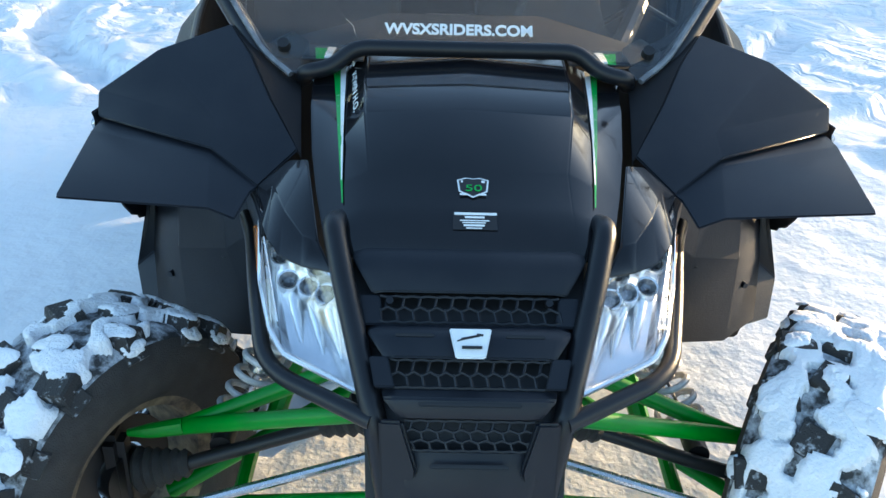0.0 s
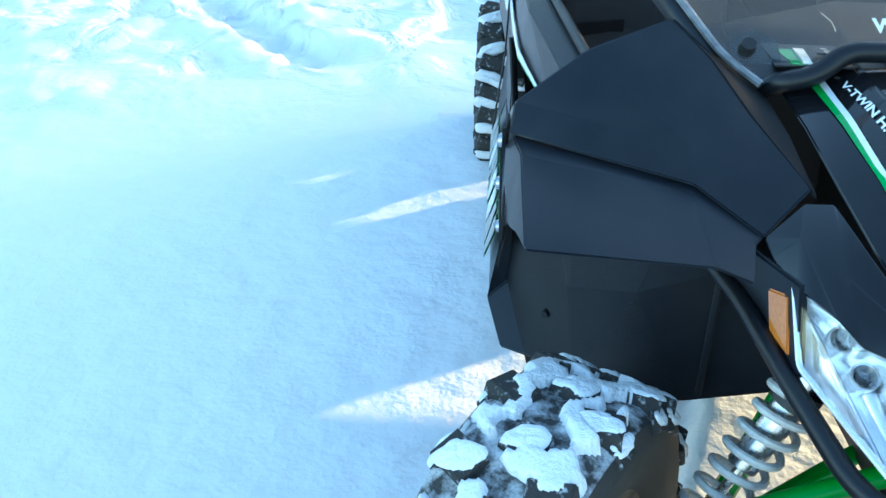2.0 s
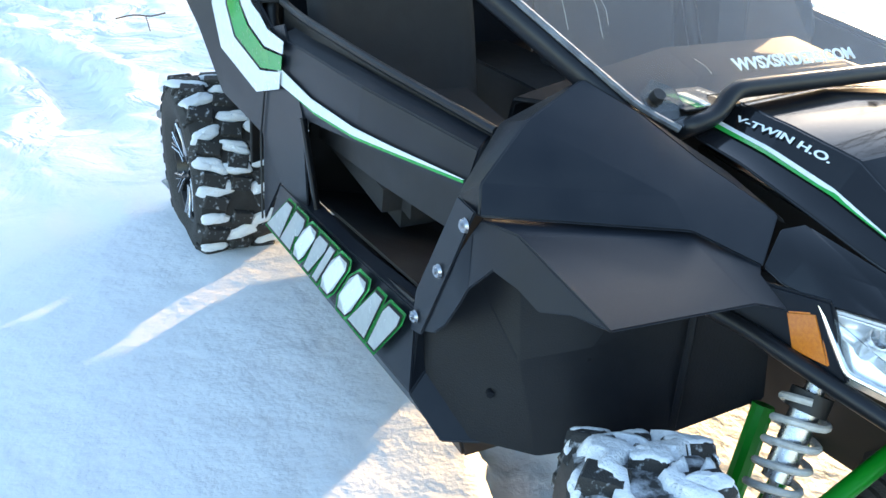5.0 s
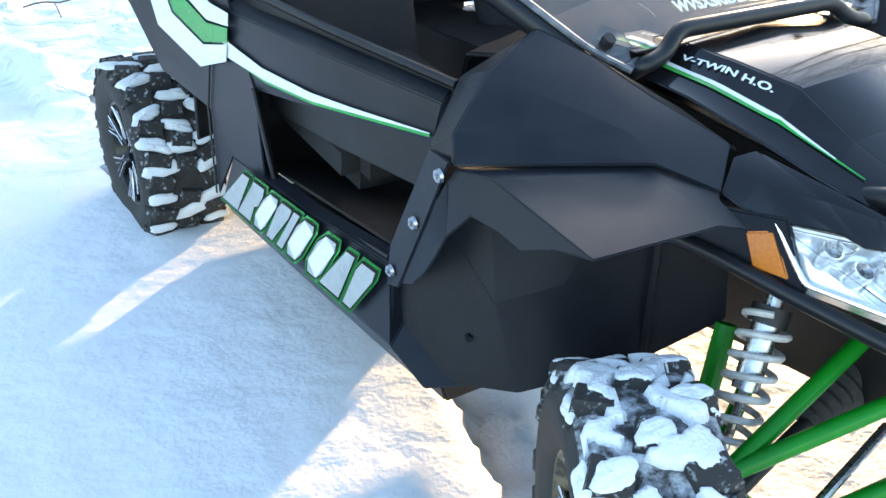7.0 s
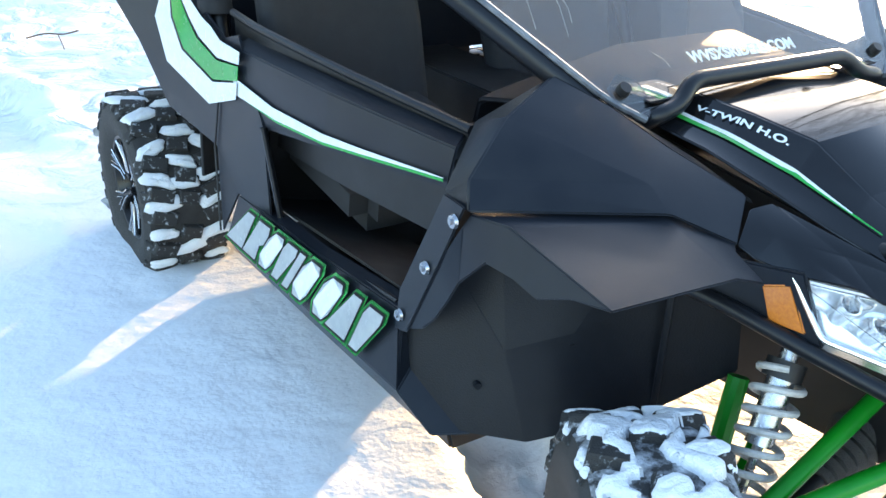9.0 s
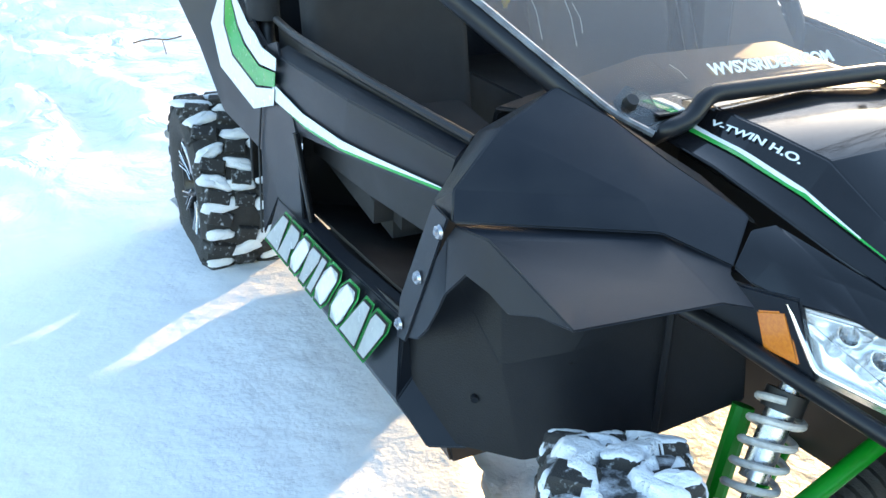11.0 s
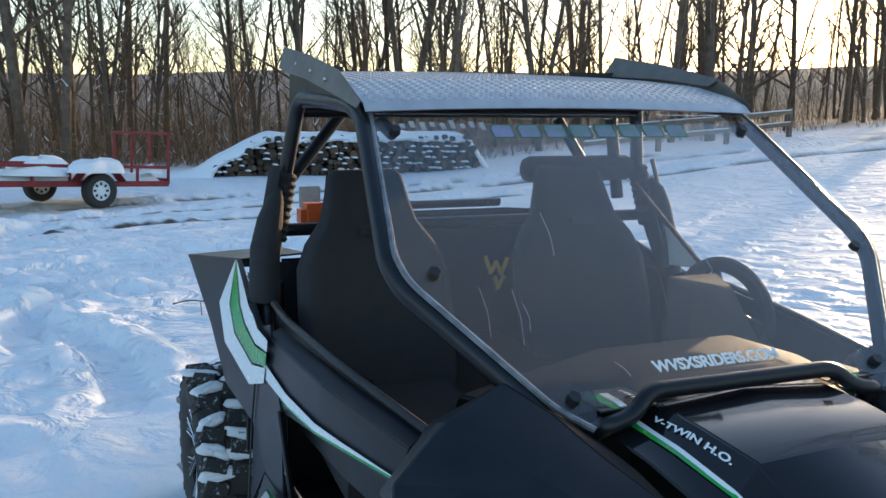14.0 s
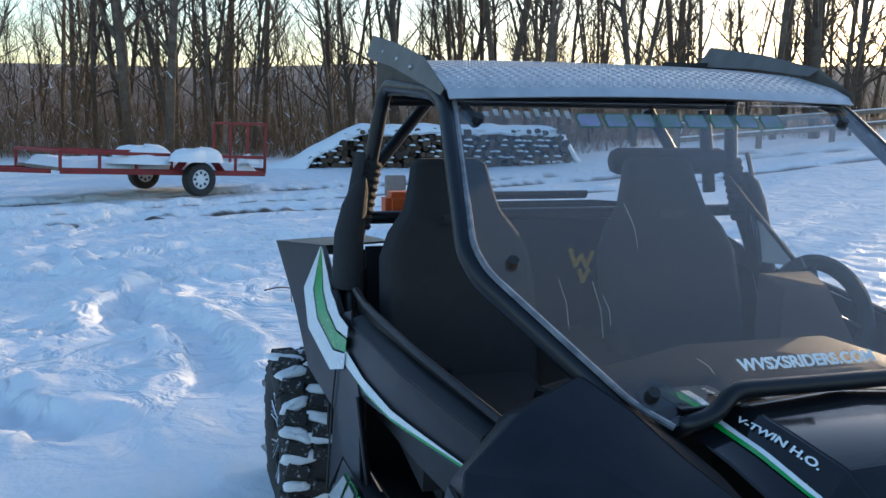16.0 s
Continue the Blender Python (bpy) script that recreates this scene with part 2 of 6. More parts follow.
def shell(verts, faces, thick=0.005, bevel=0.004, segments=2, inward=None):
    """Panels from corner points: given a thickness and rounded edges. inward: a point on the hidden side."""
    bm = bmesh.new()
    vs = [bm.verts.new(v) for v in verts]
    for f in faces:
        bm.faces.new([vs[i] for i in f])
    bmesh.ops.recalc_face_normals(bm, faces=bm.faces)
    if inward is not None:
        flip = sum((f.normal.dot(Vector(inward) - f.calc_center_median())) * f.calc_area() for f in bm.faces)
        if flip > 0:
            bmesh.ops.reverse_faces(bm, faces=bm.faces)
    bm.normal_update()
    bmesh.ops.solidify(bm, geom=bm.faces[:], thickness=thick)
    bmesh.ops.recalc_face_normals(bm, faces=bm.faces)
    if bevel:
        sharp = [e for e in bm.edges if len(e.link_faces) == 2 and e.calc_face_angle(0) > radians(9)]
        bmesh.ops.bevel(bm, geom=sharp, offset=bevel, segments=segments, affect="EDGES", clamp_overlap=True)
    return bm


def mirror(bm, xc):
    for v in bm.verts:
        v.co.x = 2 * xc - v.co.x
    bmesh.ops.reverse_faces(bm, faces=bm.faces)
    return bm


def smooth_path(pts, step):
    pts = [Vector(p) for p in pts]
    if len(pts) == 2:
        return pts
    ext = [pts[0] * 2 - pts[1]] + pts + [pts[-1] * 2 - pts[-2]]
    out = []
    for i in range(1, len(ext) - 2):
        p0, p1, p2, p3 = ext[i - 1:i + 3]
        k = max(2, int((p2 - p1).length / step))
        for j in range(k):
            t = j / k
            out.append(0.5 * ((2 * p1) + (p2 - p0) * t + (2 * p0 - 5 * p1 + 4 * p2 - p3) * t * t + (3 * p1 - p0 - 3 * p2 + p3) * t ** 3))
    out.append(pts[-1])
    return out


def rounded_path(pts, radius, seg=5):
    """Straight runs with rounded bends, as bent pipe has them."""
    pts = [Vector(p) for p in pts]
    out = [pts[0]]
    for a, b, c in zip(pts, pts[1:], pts[2:]):
        d1, d2 = (a - b), (c - b)
        r = min(radius, d1.length * 0.45, d2.length * 0.45)
        p, q = b + d1.normalized() * r, b + d2.normalized() * r
        for j in range(seg + 1):
            t = j / seg
            out.append(p * (1 - t) ** 2 + b * 2 * t * (1 - t) + q * t * t)
    out.append(pts[-1])
    return out


def sweep(path, radius, sides=12, bm=None, cap=True, flat=1.0):
    """A round bar along a path; radius may be one number or one per point."""
    bm = bm or bmesh.new()
    path = [Vector(p) for p in path]
    rad = radius if isinstance(radius, (list, tuple)) else [radius] * len(path)
    up = None
    rings = []
    for i, p in enumerate(path):
        d = (path[min(i + 1, len(path) - 1)] - path[max(i - 1, 0)]).normalized()
        if up is None:
            up = d.orthogonal().normalized()
        up = (up - d * up.dot(d)).normalized()
        side = d.cross(up)
        rings.append([bm.verts.new(p + (up * math.cos(a) * flat + side * math.sin(a)) * rad[i]) for a in [2 * math.pi * k / sides for k in range(sides)]])
    for r1, r2 in zip(rings, rings[1:]):
        for k in range(sides):
            bm.faces.new((r1[k], r1[(k + 1) % sides], r2[(k + 1) % sides], r2[k]))
    if cap:
        bm.faces.new(rings[0][::-1])
        bm.faces.new(rings[-1])
    return bm


def box(bm, size, m, bevel=0.0):
    r = bmesh.ops.create_cube(bm, size=1.0, matrix=m @ Matrix.Diagonal((*size, 1)))
    if bevel:
        edges = list({e for v in r["verts"] for e in v.link_edges})
        bmesh.ops.bevel(bm, geom=edges, offset=bevel, segments=2, affect="EDGES", clamp_overlap=True)
    return bm


def lathe(profile, axis_matrix, sides=48, closed=False):
    """Turns (radius, along) pairs about the local x axis."""
    bm = bmesh.new()
    rings = []
    for k in range(sides):
        a = 2 * math.pi * k / sides
        rings.append([bm.verts.new(axis_matrix @ Vector((h, r * math.cos(a), r * math.sin(a)))) for r, h in profile])
    n = len(profile)
    for k in range(sides):
        r1, r2 = rings[k], rings[(k + 1) % sides]
        for i in range(n if closed else n - 1):
            j = (i + 1) % n
            bm.faces.new((r1[i], r2[i], r2[j], r1[j]))
    bmesh.ops.recalc_face_normals(bm, faces=bm.faces)
    return bm


def place(name, me, parent, m, label=""):
    """An object on a shared mesh, as a part, at the pose m."""
    ob = new(name, me)
    ob.parent = parent
    ob.matrix_parent_inverse = Matrix.Translation(-world_of(parent))
    ob.matrix_basis = m
    if label:
        ob["label"] = label
    return ob


def letters(text, size, m, material, parent, name="letter", thick=0.0006, squeeze=1.0, bold=0.0):
    cu = bpy.data.curves.new(name, "FONT")
    cu.body, cu.size, cu.extrude, cu.align_x, cu.align_y, cu.offset = text, size, thick, "LEFT", "BOTTOM_BASELINE", bold
    tmp = bpy.data.objects.new("tmp", cu)
    scene.collection.objects.link(tmp)
    me = bpy.data.meshes.new_from_object(tmp.evaluated_get(bpy.context.evaluated_depsgraph_get()))
    bpy.data.objects.remove(tmp)
    w = max((v.co.x for v in me.vertices), default=1)
    me.transform(m @ Matrix.Diagonal((squeeze / w, 1, 1, 1)) if squeeze != 1.0 else m)
    whole = bmesh.new()
    whole.from_mesh(me)
    bmesh.ops.remove_doubles(whole, verts=whole.verts, dist=1e-6)
    whole.verts.index_update()
    bpy.data.meshes.remove(me)
    made, left = [], set(whole.verts)
    while left:
        island, front = set(), [min(left, key=lambda v: v.index)]
        while front:
            v = front.pop()
            if v not in island:
                island.add(v)
                front += [e.other_vert(v) for e in v.link_edges]
        left -= island
        order = {v: k for k, v in enumerate(sorted(island, key=lambda v: v.index))}
        one = bpy.data.meshes.new(name)
        one.from_pydata([tuple(v.co) for v in order], [], [[order[v] for v in f.verts] for f in whole.faces if f.verts[0] in island])
        one.materials.append(material)
        made.append(new(name, one))
        made[-1].parent = parent
        made[-1].matrix_parent_inverse = Matrix.Translation(-world_of(parent))
    whole.free()
    return made


def frame_on(origin, along, normal):
    """A pose whose x runs along, and whose z is the surface's normal."""
    x = Vector(along).normalized()
    z = Vector(normal)
    z = (z - x * z.dot(x)).normalized()
    y = z.cross(x)
    m = Matrix((x, y, z)).transposed().to_4x4()
    m.translation = origin
    return m

# ---- the ground: one sheet of snow to the horizon, rising into a wooded slope ----
def fade(t):
    t = min(max(t, 0.0), 1.0)
    return t * t * (3 - 2 * t)


LANES = (((-40, -3.5), (-12, 8.0), (-3.2, 12.1), (0, 13.5), (5, 15.6), (10, 17.0), (14, 17.6), (25, 18.5), (80, 24)),
         ((-40, -3.0), (-12, 8.6), (-3.4, 13.3), (0, 15.3), (6, 18.0), (12, 19.8), (16, 20.4), (25, 21.4), (80, 27)),
         ((-40, -1.0), (-12, 10.2), (-3.4, 15.2), (0, 17.0), (6, 19.3), (12, 21.2), (16, 21.8), (25, 23.0), (80, 28)))
foot_rnd = random.Random(12)
FOOTPRINTS = [(foot_rnd.uniform(-3.0, -1.5), foot_rnd.uniform(4.6, 8.0)) for _ in range(12)]


def lane_offset(x, y, k):
    """How far a place lies across one of the lane's wheel tracks."""
    pts = LANES[k]
    for (x0, y0), (x1, y1) in zip(pts, pts[1:]):
        if x0 <= x <= x1:
            return (y - y0 - (y1 - y0) * (x - x0) / (x1 - x0)) * 0.88 + 0.14 * noise.noise((x * 0.45, k * 3.0, 0))
    return 99.0


def bare_earth(x, y):
    worn = 0.0
    for k in (0, 1, 2):
        d = lane_offset(x, y, k)
        if abs(d) < 0.4:
            n = noise.noise((x * 0.7, y * 0.7, k + 5.0)) + 0.6 * noise.noise((x * 3.5, y * 6.0, k))
            worn = max(worn, fade((0.13 - abs(d - 0.07)) / 0.05) * fade((n + (0.34, 0.34, 0.06)[k]) / 0.20))
    return worn


def ground_height(x, y):
    near = math.hypot(x, y - 2.5)
    n1 = noise.noise((x * 0.22, y * 0.22, 3.1)) * 0.05
    n2 = noise.noise((x * 1.3, y * 1.3, 7.7)) * 0.022
    n3 = noise.noise((x * 4.5, y * 4.5, 1.3)) * 0.010
    calm = fade((near - 1.6) / 3.0)
    z = n1 * calm + n2 * (0.25 + 0.75 * calm) + n3 * (0.3 + 0.7 * calm)
    # trampled and driven snow beside and behind the vehicle
    churn = fade((near - 2.2) / 1.2) * (1 - fade((near - 9.0) / 5.0))
    z += churn * (abs(noise.noise((x * 1.5 + 5, y * 1.5, 0.4))) - 0.2) * 0.024
    clod = noise.noise((x * 1.1 - 3, y * 1.1, 5.5)) + 0.5 * noise.noise((x * 3.1, y * 3.1, 2.5))
    z += churn * 0.013 * fade((clod - 0.05) / 0.16) + churn * 0.008 * noise.noise((x * 9.0, y * 9.0, 4.4))
    crumb = noise.noise((x * 2.3, y * 2.3, 6.1)) + 0.45 * noise.noise((x * 6.5, y * 6.5, 1.7))
    z += churn * fade((-1.0 - x) / 0.8 + fade((y - 5.0) / 1.5)) * 0.022 * fade((crumb - 0.16) / 0.05) * (0.75 + 0.5 * noise.noise((x * 11.0, y * 11.0, 3.3)))
    # curved wheel ruts left by turning, with scalloped ledges along them
    for cx, cy, r, deep in ((0.5, 7.2, 2.1, 0.06), (0.5, 7.2, 3.3, 0.06), (-4.9, 5.6, 2.7, 0.05), (-4.9, 5.6, 3.9, 0.05), (0.3, 11.0, 3.0, 0.05)):
        d = math.hypot(x - cx, y - cy) - r - 0.10 * noise.noise((x * 0.8, y * 0.8, r))
        if abs(d) < 0.9:
            on = fade((0.15 + noise.noise((x * 0.45, y * 0.45, r + 3))) / 0.25)
            z -= on * (deep * fade((0.16 - abs(d)) / 0.06) - 0.045 * fade((0.16 - abs(abs(d) - 0.27)) / 0.10) * (0.5 + noise.noise((x * 5.0, y * 5.0, r))))
    if -9.0 < x < 7.0 and 1.0 < y < 13.5:
        rr, ang = math.hypot(x - 0.5, y - 6.5), math.atan2(y - 6.5, x - 0.5)
        ledge = noise.noise((rr * 1.5, ang * 2.0, 0.7)) + 0.22 * noise.noise((x * 4.0, y * 4.0, 8.1))
        z += 0.020 * fade((rr - 2.0) / 1.0) * fade((13.0 - y) / 2.0) * fade((y - 3.4 + max(0.0, -1.6 - x)) / 1.2) * fade((ledge - 0.06) / 0.04) * fade((2.2 - x) / 1.5)
        z += 0.022 * fade((x - 1.0) / 1.5) * noise.noise((x * 5.5 + y * 2.0, (y - x * 0.3) * 1.6, 2.0))
    for i, (fx, fy) in enumerate(FOOTPRINTS):
        if abs(x - fx) < 0.3 and abs(y - fy) < 0.3:
            a = 0.9 + 0.5 * math.sin(i * 2.3)
            u, v = (x - fx) * math.cos(a) + (y - fy) * math.sin(a), (y - fy) * math.cos(a) - (x - fx) * math.sin(a)
            d = math.hypot(u / 0.17, v / 0.075)
            z -= 0.035 * fade((1.15 - d) / 0.5) - 0.012 * fade((0.3 - abs(d - 1.35)) / 0.3)
    # the lane with its tracks
    for k in (0, 1, 2):
        d = lane_offset(x, y, k)
        if abs(d) < 0.8:
            z -= 0.05 * fade((0.26 - abs(d)) / 0.14) - 0.07 * fade((0.24 - abs(d - 0.40)) / 0.18) * (0.7 + noise.noise((x * 2.2, y * 2.2, 3)))
    # the trench that the front wheel rolled out of
    t = (y - 1.80) / 0.45
    if -0.2 < t < 1.3:
        d = x - (-0.50 + 0.135 * t)
        z -= 0.07 * fade((0.13 - abs(d)) / 0.035) * fade((t + 0.2) / 0.3) * fade((1.3 - t) / 0.3) * (1 + 0.5 * noise.noise((x * 14, y * 14, 0)))
    if x > 5:
        z += 0.055 * (x - 5) * fade((x - 5) / 8) * min(1.0, 30 / max(x, 1))
    far = max(0.0, math.hypot(x, y) - 55)
    if y > -20:
        z += 9.0 * fade(far / 130) + 2.0 * noise.noise((x * 0.012, y * 0.012, 9)) * fade(far / 60)
    return z


def steps(low, high, fine, grow):
    """Places along one axis: even and close in the yard, ever wider beyond it."""
    out = [low + (high - low) * i / round((high - low) / fine) for i in range(round((high - low) / fine) + 1)]
    w = fine
    while out[-1] < 800:
        w *= grow
        out.append(out[-1] + w)
    w = fine
    while out[0] > -800:
        w *= grow
        out.insert(0, out[0] - w)
    return out


def ground():
    xs, ys = steps(-6.5, 5.5, 0.040, 1.075), steps(0.8, 16.5, 0.045, 1.075)
    verts = [(x, y, ground_height(x, y)) for y in ys for x in xs]
    n = len(xs)
    faces = [(j * n + i, j * n + i + 1, (j + 1) * n + i + 1, (j + 1) * n + i) for j in range(len(ys) - 1) for i in range(n - 1)]
    me = bpy.data.meshes.new("ground")
    me.from_pydata(verts, [], faces)
    worn = me.attributes.new("bare_earth", "FLOAT", "POINT")
    worn.data.foreach_set("value", [bare_earth(x, y) if 5 < y < 30 else 0.0 for x, y, z in verts])
    me.materials.append(M_SNOW)
    me.shade_smooth()
    return tagged(new("ground", me), "deep white snow cover with ruts and footprints", "snow", kind="structure")


ground()

# ---- the vehicle ----
XC = 0.008
HUB = Vector((XC, 2.6, 0.0))
buggy = thing("side_by_side_vehicle", HUB, "black and green off-road side-by-side buggy parked in snow", "off-road vehicle")


def both(name, make, material, label="", parent=None, angle=35):
    made = []
    for side in (0, 1):
        bm = make()
        if side:
            mirror(bm, XC)
        made.append(part(name, bm, material, parent or buggy, label, angle))
    return made


A, B, C = (-0.480, 1.952, 0.955), (-0.735, 1.838, 0.840), (-0.741, 1.828, 0.788)
D, E, F = (-0.470, 1.645, 0.792), (-0.374, 1.584, 0.742), (-0.304, 1.636, 0.798)
G1, H1 = (-0.375, 1.760, 0.860), (-0.465, 1.700, 0.826)
G0 = (-0.425, 1.86, 0.915)
C2, TIP, TIPIN = (-0.722, 1.740, 0.790), (-0.713, 1.509, 0.746), (-0.400, 1.500, 0.715)


def fender_top():
    back = (-0.60, 2.02, 0.87)
    v = [A, B, C, D, E, F, G1, H1, G0, back, (-0.742, 1.90, 0.80), (-0.622, 1.897, 0.912)]
    return shell(v, [(0, 11, 7, 8), (11, 1, 7), (8, 7, 6), (6, 7, 5), (1, 2, 3, 7), (7, 3, 4, 5), (0, 9, 11), (11, 9, 10, 1), (1, 10, 2)], 0.006, 0.006, inward=(-0.45, 1.9, 0.6))


def fender_flare():
    """Upper sheet of the flare, and its skirt with the cut-out over the wheel."""
    top = [(-0.735, 1.83, 0.782), C2, TIP, TIPIN, (-0.385, 1.575, 0.735), (-0.470, 1.642, 0.780), (-0.45, 1.515, 0.728), (-0.700, 1.865, 0.795), (-0.455, 1.700, 0.800), (-0.345, 1.620, 0.755)]
    skirt = [(-0.748, 1.832, 0.765), (-0.750, 1.915, 0.655), (-0.748, 2.020, 0.482), (-0.749, 1.955, 0.512), (-0.749, 1.912, 0.552), (-0.748, 1.868, 0.612), (-0.748, 1.840, 0.655), (-0.746, 1.768, 0.722),
             (-0.742, 1.700, 0.722), (-0.737, 1.648, 0.709), (-0.727, 1.580, 0.736)]
    faces = [(1, 2, 6, 5), (6, 3, 4, 5), (0, 1, 5), (0, 5, 8, 7), (5, 4, 9, 8)]
    faces += [(0, 10, 16, 17, 1), (10, 11, 15, 16), (11, 12, 13, 14, 15), (1, 17, 18), (1, 18, 19), (1, 19, 20, 2)]
    return shell(top + skirt, faces, 0.005, 0.004, inward=(-0.45, 1.9, 0.6))


def fender_strap():
    """The screwed strip that holds fender and flare to the body."""
    v = [(-0.752, 1.822, 0.800), (-0.754, 1.898, 0.662), (-0.752, 2.008, 0.480), (-0.745, 1.895, 0.800), (-0.748, 2.040, 0.560), (-0.748, 2.062, 0.462)]
    return shell(v, [(0, 1, 4, 3), (1, 2, 5, 4)], 0.005, 0.003, inward=(-0.45, 1.9, 0.6))


def sill_nose():
    v = [(-0.742, 2.052, 0.500), (-0.771, 2.012, 0.352), (-0.740, 1.935, 0.284), (-0.676, 1.890, 0.292), (-0.728, 2.030, 0.385), (-0.724, 2.060, 0.500)]
    return shell(v, [(0, 1, 4, 5), (1, 2, 3, 4)], 0.005, 0.004, inward=(-0.4, 2.2, 0.4))


def mud_panel():
    v = [(-0.722, 2.075, 0.52), (-0.738, 2.045, 0.39), (-0.695, 1.905, 0.295), (-0.60, 1.815, 0.29), (-0.42, 1.71, 0.345), (-0.275, 1.615, 0.452),
         (-0.30, 1.62, 0.70), (-0.47, 1.70, 0.74), (-0.605, 1.92, 0.74), (-0.650, 2.03, 0.62), (-0.62, 1.87, 0.47), (-0.50, 1.815, 0.50)]
    return shell(v, [(0, 1, 10, 9), (1, 2, 3, 10), (10, 3, 4, 11), (11, 4, 5, 6), (11, 6, 7), (9, 10, 8), (8, 10, 11, 7)], 0.006, 0.008, inward=(-0.4, 2.3, 0.5))


def fender_inner():
    v = [A, G0, G1, F, (-0.345, 1.985, 0.872), (-0.326, 1.86, 0.852), (-0.312, 1.75, 0.830), (-0.296, 1.62, 0.785), (-0.43, 2.03, 0.90)]
    return shell(v, [(0, 1, 5, 4), (1, 2, 6, 5), (2, 3, 7, 6), (0, 4, 8)], 0.005, 0.004, inward=(-0.45, 1.9, 0.6))


both("fender_inner_slope", fender_inner, M_DASH, "matt black inner fender slope", angle=60)
both("fender", fender_top, M_PLASTIC, "satin black moulded plastic fender", angle=48)
both("fender_flare", fender_flare, M_FLAP, "matt black flexible mud flare", angle=30)
both("guard_rib", lambda: sweep([(-0.395, 1.688, 0.715), (-0.395, 1.690, 0.56), (-0.395, 1.698, 0.375)], 0.007, 8, flat=0.6), M_GUARD)
both("fender_strap", fender_strap, M_PLASTIC, "screwed black plastic strip beside the flare")
both("sill_nose", sill_nose, M_PLASTIC)
both("mud_guard", mud_panel, M_GUARD, "matt black inner mud guard")


def disc(bm, at, normal, r, h, sides=14):
    m = frame_on(at, Vector(normal).orthogonal(), normal)
    bmesh.ops.create_cone(bm, cap_ends=True, segments=sides, radius1=r, radius2=r * 0.85, depth=h, matrix=m)
    return bm


for p in ((-0.655, 1.905, 0.388), (-0.504, 1.815, 0.474)):
    both("rivet", lambda: disc(bmesh.new(), p, (-0.4, -0.9, 0.0), 0.008, 0.012), M_TUBE)


def screw():
    bm = disc(bmesh.new(), (0, 0, 0), (-1, 0, 0), 0.013, 0.006, 20)
    bmesh.ops.create_cone(bm, cap_ends=True, segments=6, radius1=0.006, radius2=0.005, depth=0.006, matrix=frame_on((-0.004, 0, 0), (0, 1, 0), (-1, 0, 0)))
    return bm


for p in ((-0.756, 1.849, 0.767), (-0.758, 1.934, 0.648), (-0.756, 2.030, 0.509)):
    def one():
        bm = screw()
        bmesh.ops.translate(bm, verts=bm.verts, vec=p)
        return bm
    both("screw", one, M_STEEL, "bright steel screw")


# hood: half sections from the windscreen down to the nose, mirrored
HOOD = [(1.92, ((0, 0.916), (0.200, 0.908), (0.243, 0.880), (0.318, 0.872))),
        (1.75, ((0, 0.906), (0.196, 0.898), (0.238, 0.856), (0.302, 0.846))),
        (1.61, ((0, 0.888), (0.186, 0.880), (0.230, 0.824), (0.284, 0.808))),
        (1.50, ((0, 0.815), (0.170, 0.812), (0.218, 0.788), (0.264, 0.772))),
        (1.42, ((0, 0.784), (0.170, 0.782), (0.208, 0.762), (0.246, 0.748))),
        (1.365, ((0, 0.756), (0.172, 0.755), (0.205, 0.744), (0.232, 0.730))),
        (1.345, ((0, 0.728), (0.170, 0.728), (0.200, 0.720), (0.226, 0.708)))]


def hood():
    verts, faces = [], []
    for y, half in HOOD:
        full = [(-x, z) for x, z in half[::-1]] + [(x, z) for x, z in half[1:]]
        verts += [(XC + x, y, z) for x, z in full]
    w = 7
    for r in range(len(HOOD) - 1):
        for c in range(w - 1):
            faces.append((r * w + c, r * w + c + 1, (r + 1) * w + c + 1, (r + 1) * w + c))
    return shell(verts, faces, 0.006, 0.007, 3, inward=(0, 1.6, 0.5))


part("hood", hood(), M_GLOSS, buggy, "glossy black hood with raised scoop")


HT, HO, HB, HI = Vector((-0.350, 1.489, 0.716)), Vector((-0.296, 1.245, 0.612)), Vector((-0.154, 1.178, 0.576)), Vector((-0.206, 1.326, 0.697))
HTI = Vector((-0.283, 1.400, 0.706))
HL = Vector((-0.345, 1.424, 0.634))
HN = ((HO - HI).cross(HT - HB)).normalized()
HN = HN if HN.y < 0 else -HN


def cheek():
    # the lower edge hangs over the lamp like an eyelid
    c0, c01, c1, c12, c2 = HT + HN * 0.006, Vector((-0.326, 1.392, 0.732)), Vector((-0.300, 1.363, 0.712)), Vector((-0.262, 1.352, 0.700)), HI + HN * 0.012
    v = [E, (-0.318, 1.615, 0.784), (-0.282, 1.60, 0.792), (-0.236, 1.365, 0.742), tuple(c2), tuple(c12), tuple(c1), tuple(c01), tuple(c0), (-0.338, 1.545, 0.764), (-0.302, 1.440, 0.762), (-0.264, 1.375, 0.746), (-0.368, 1.55, 0.728)]
    return shell(v, [(0, 1, 9), (1, 2, 10, 9), (2, 3, 11, 10), (3, 4, 5, 11), (11, 5, 6, 10), (10, 6, 7, 9), (9, 7, 8, 12), (9, 12, 0)], 0.005, 0.007, 3, inward=(-0.25, 1.6, 0.5))


both("headlight_cowl", cheek, M_GLOSS, "glossy black cowl over headlight", angle=70)

# headlights
def lamp_poly(push, scale=1.0):
    pts = [HT, HL, HO.lerp(HT, 0.12), HO.lerp(HB, 0.12), HB, HI, HTI]
    c = sum(pts, Vector()) / len(pts)
    return [c + (p - c) * scale + HN * push for p in pts]


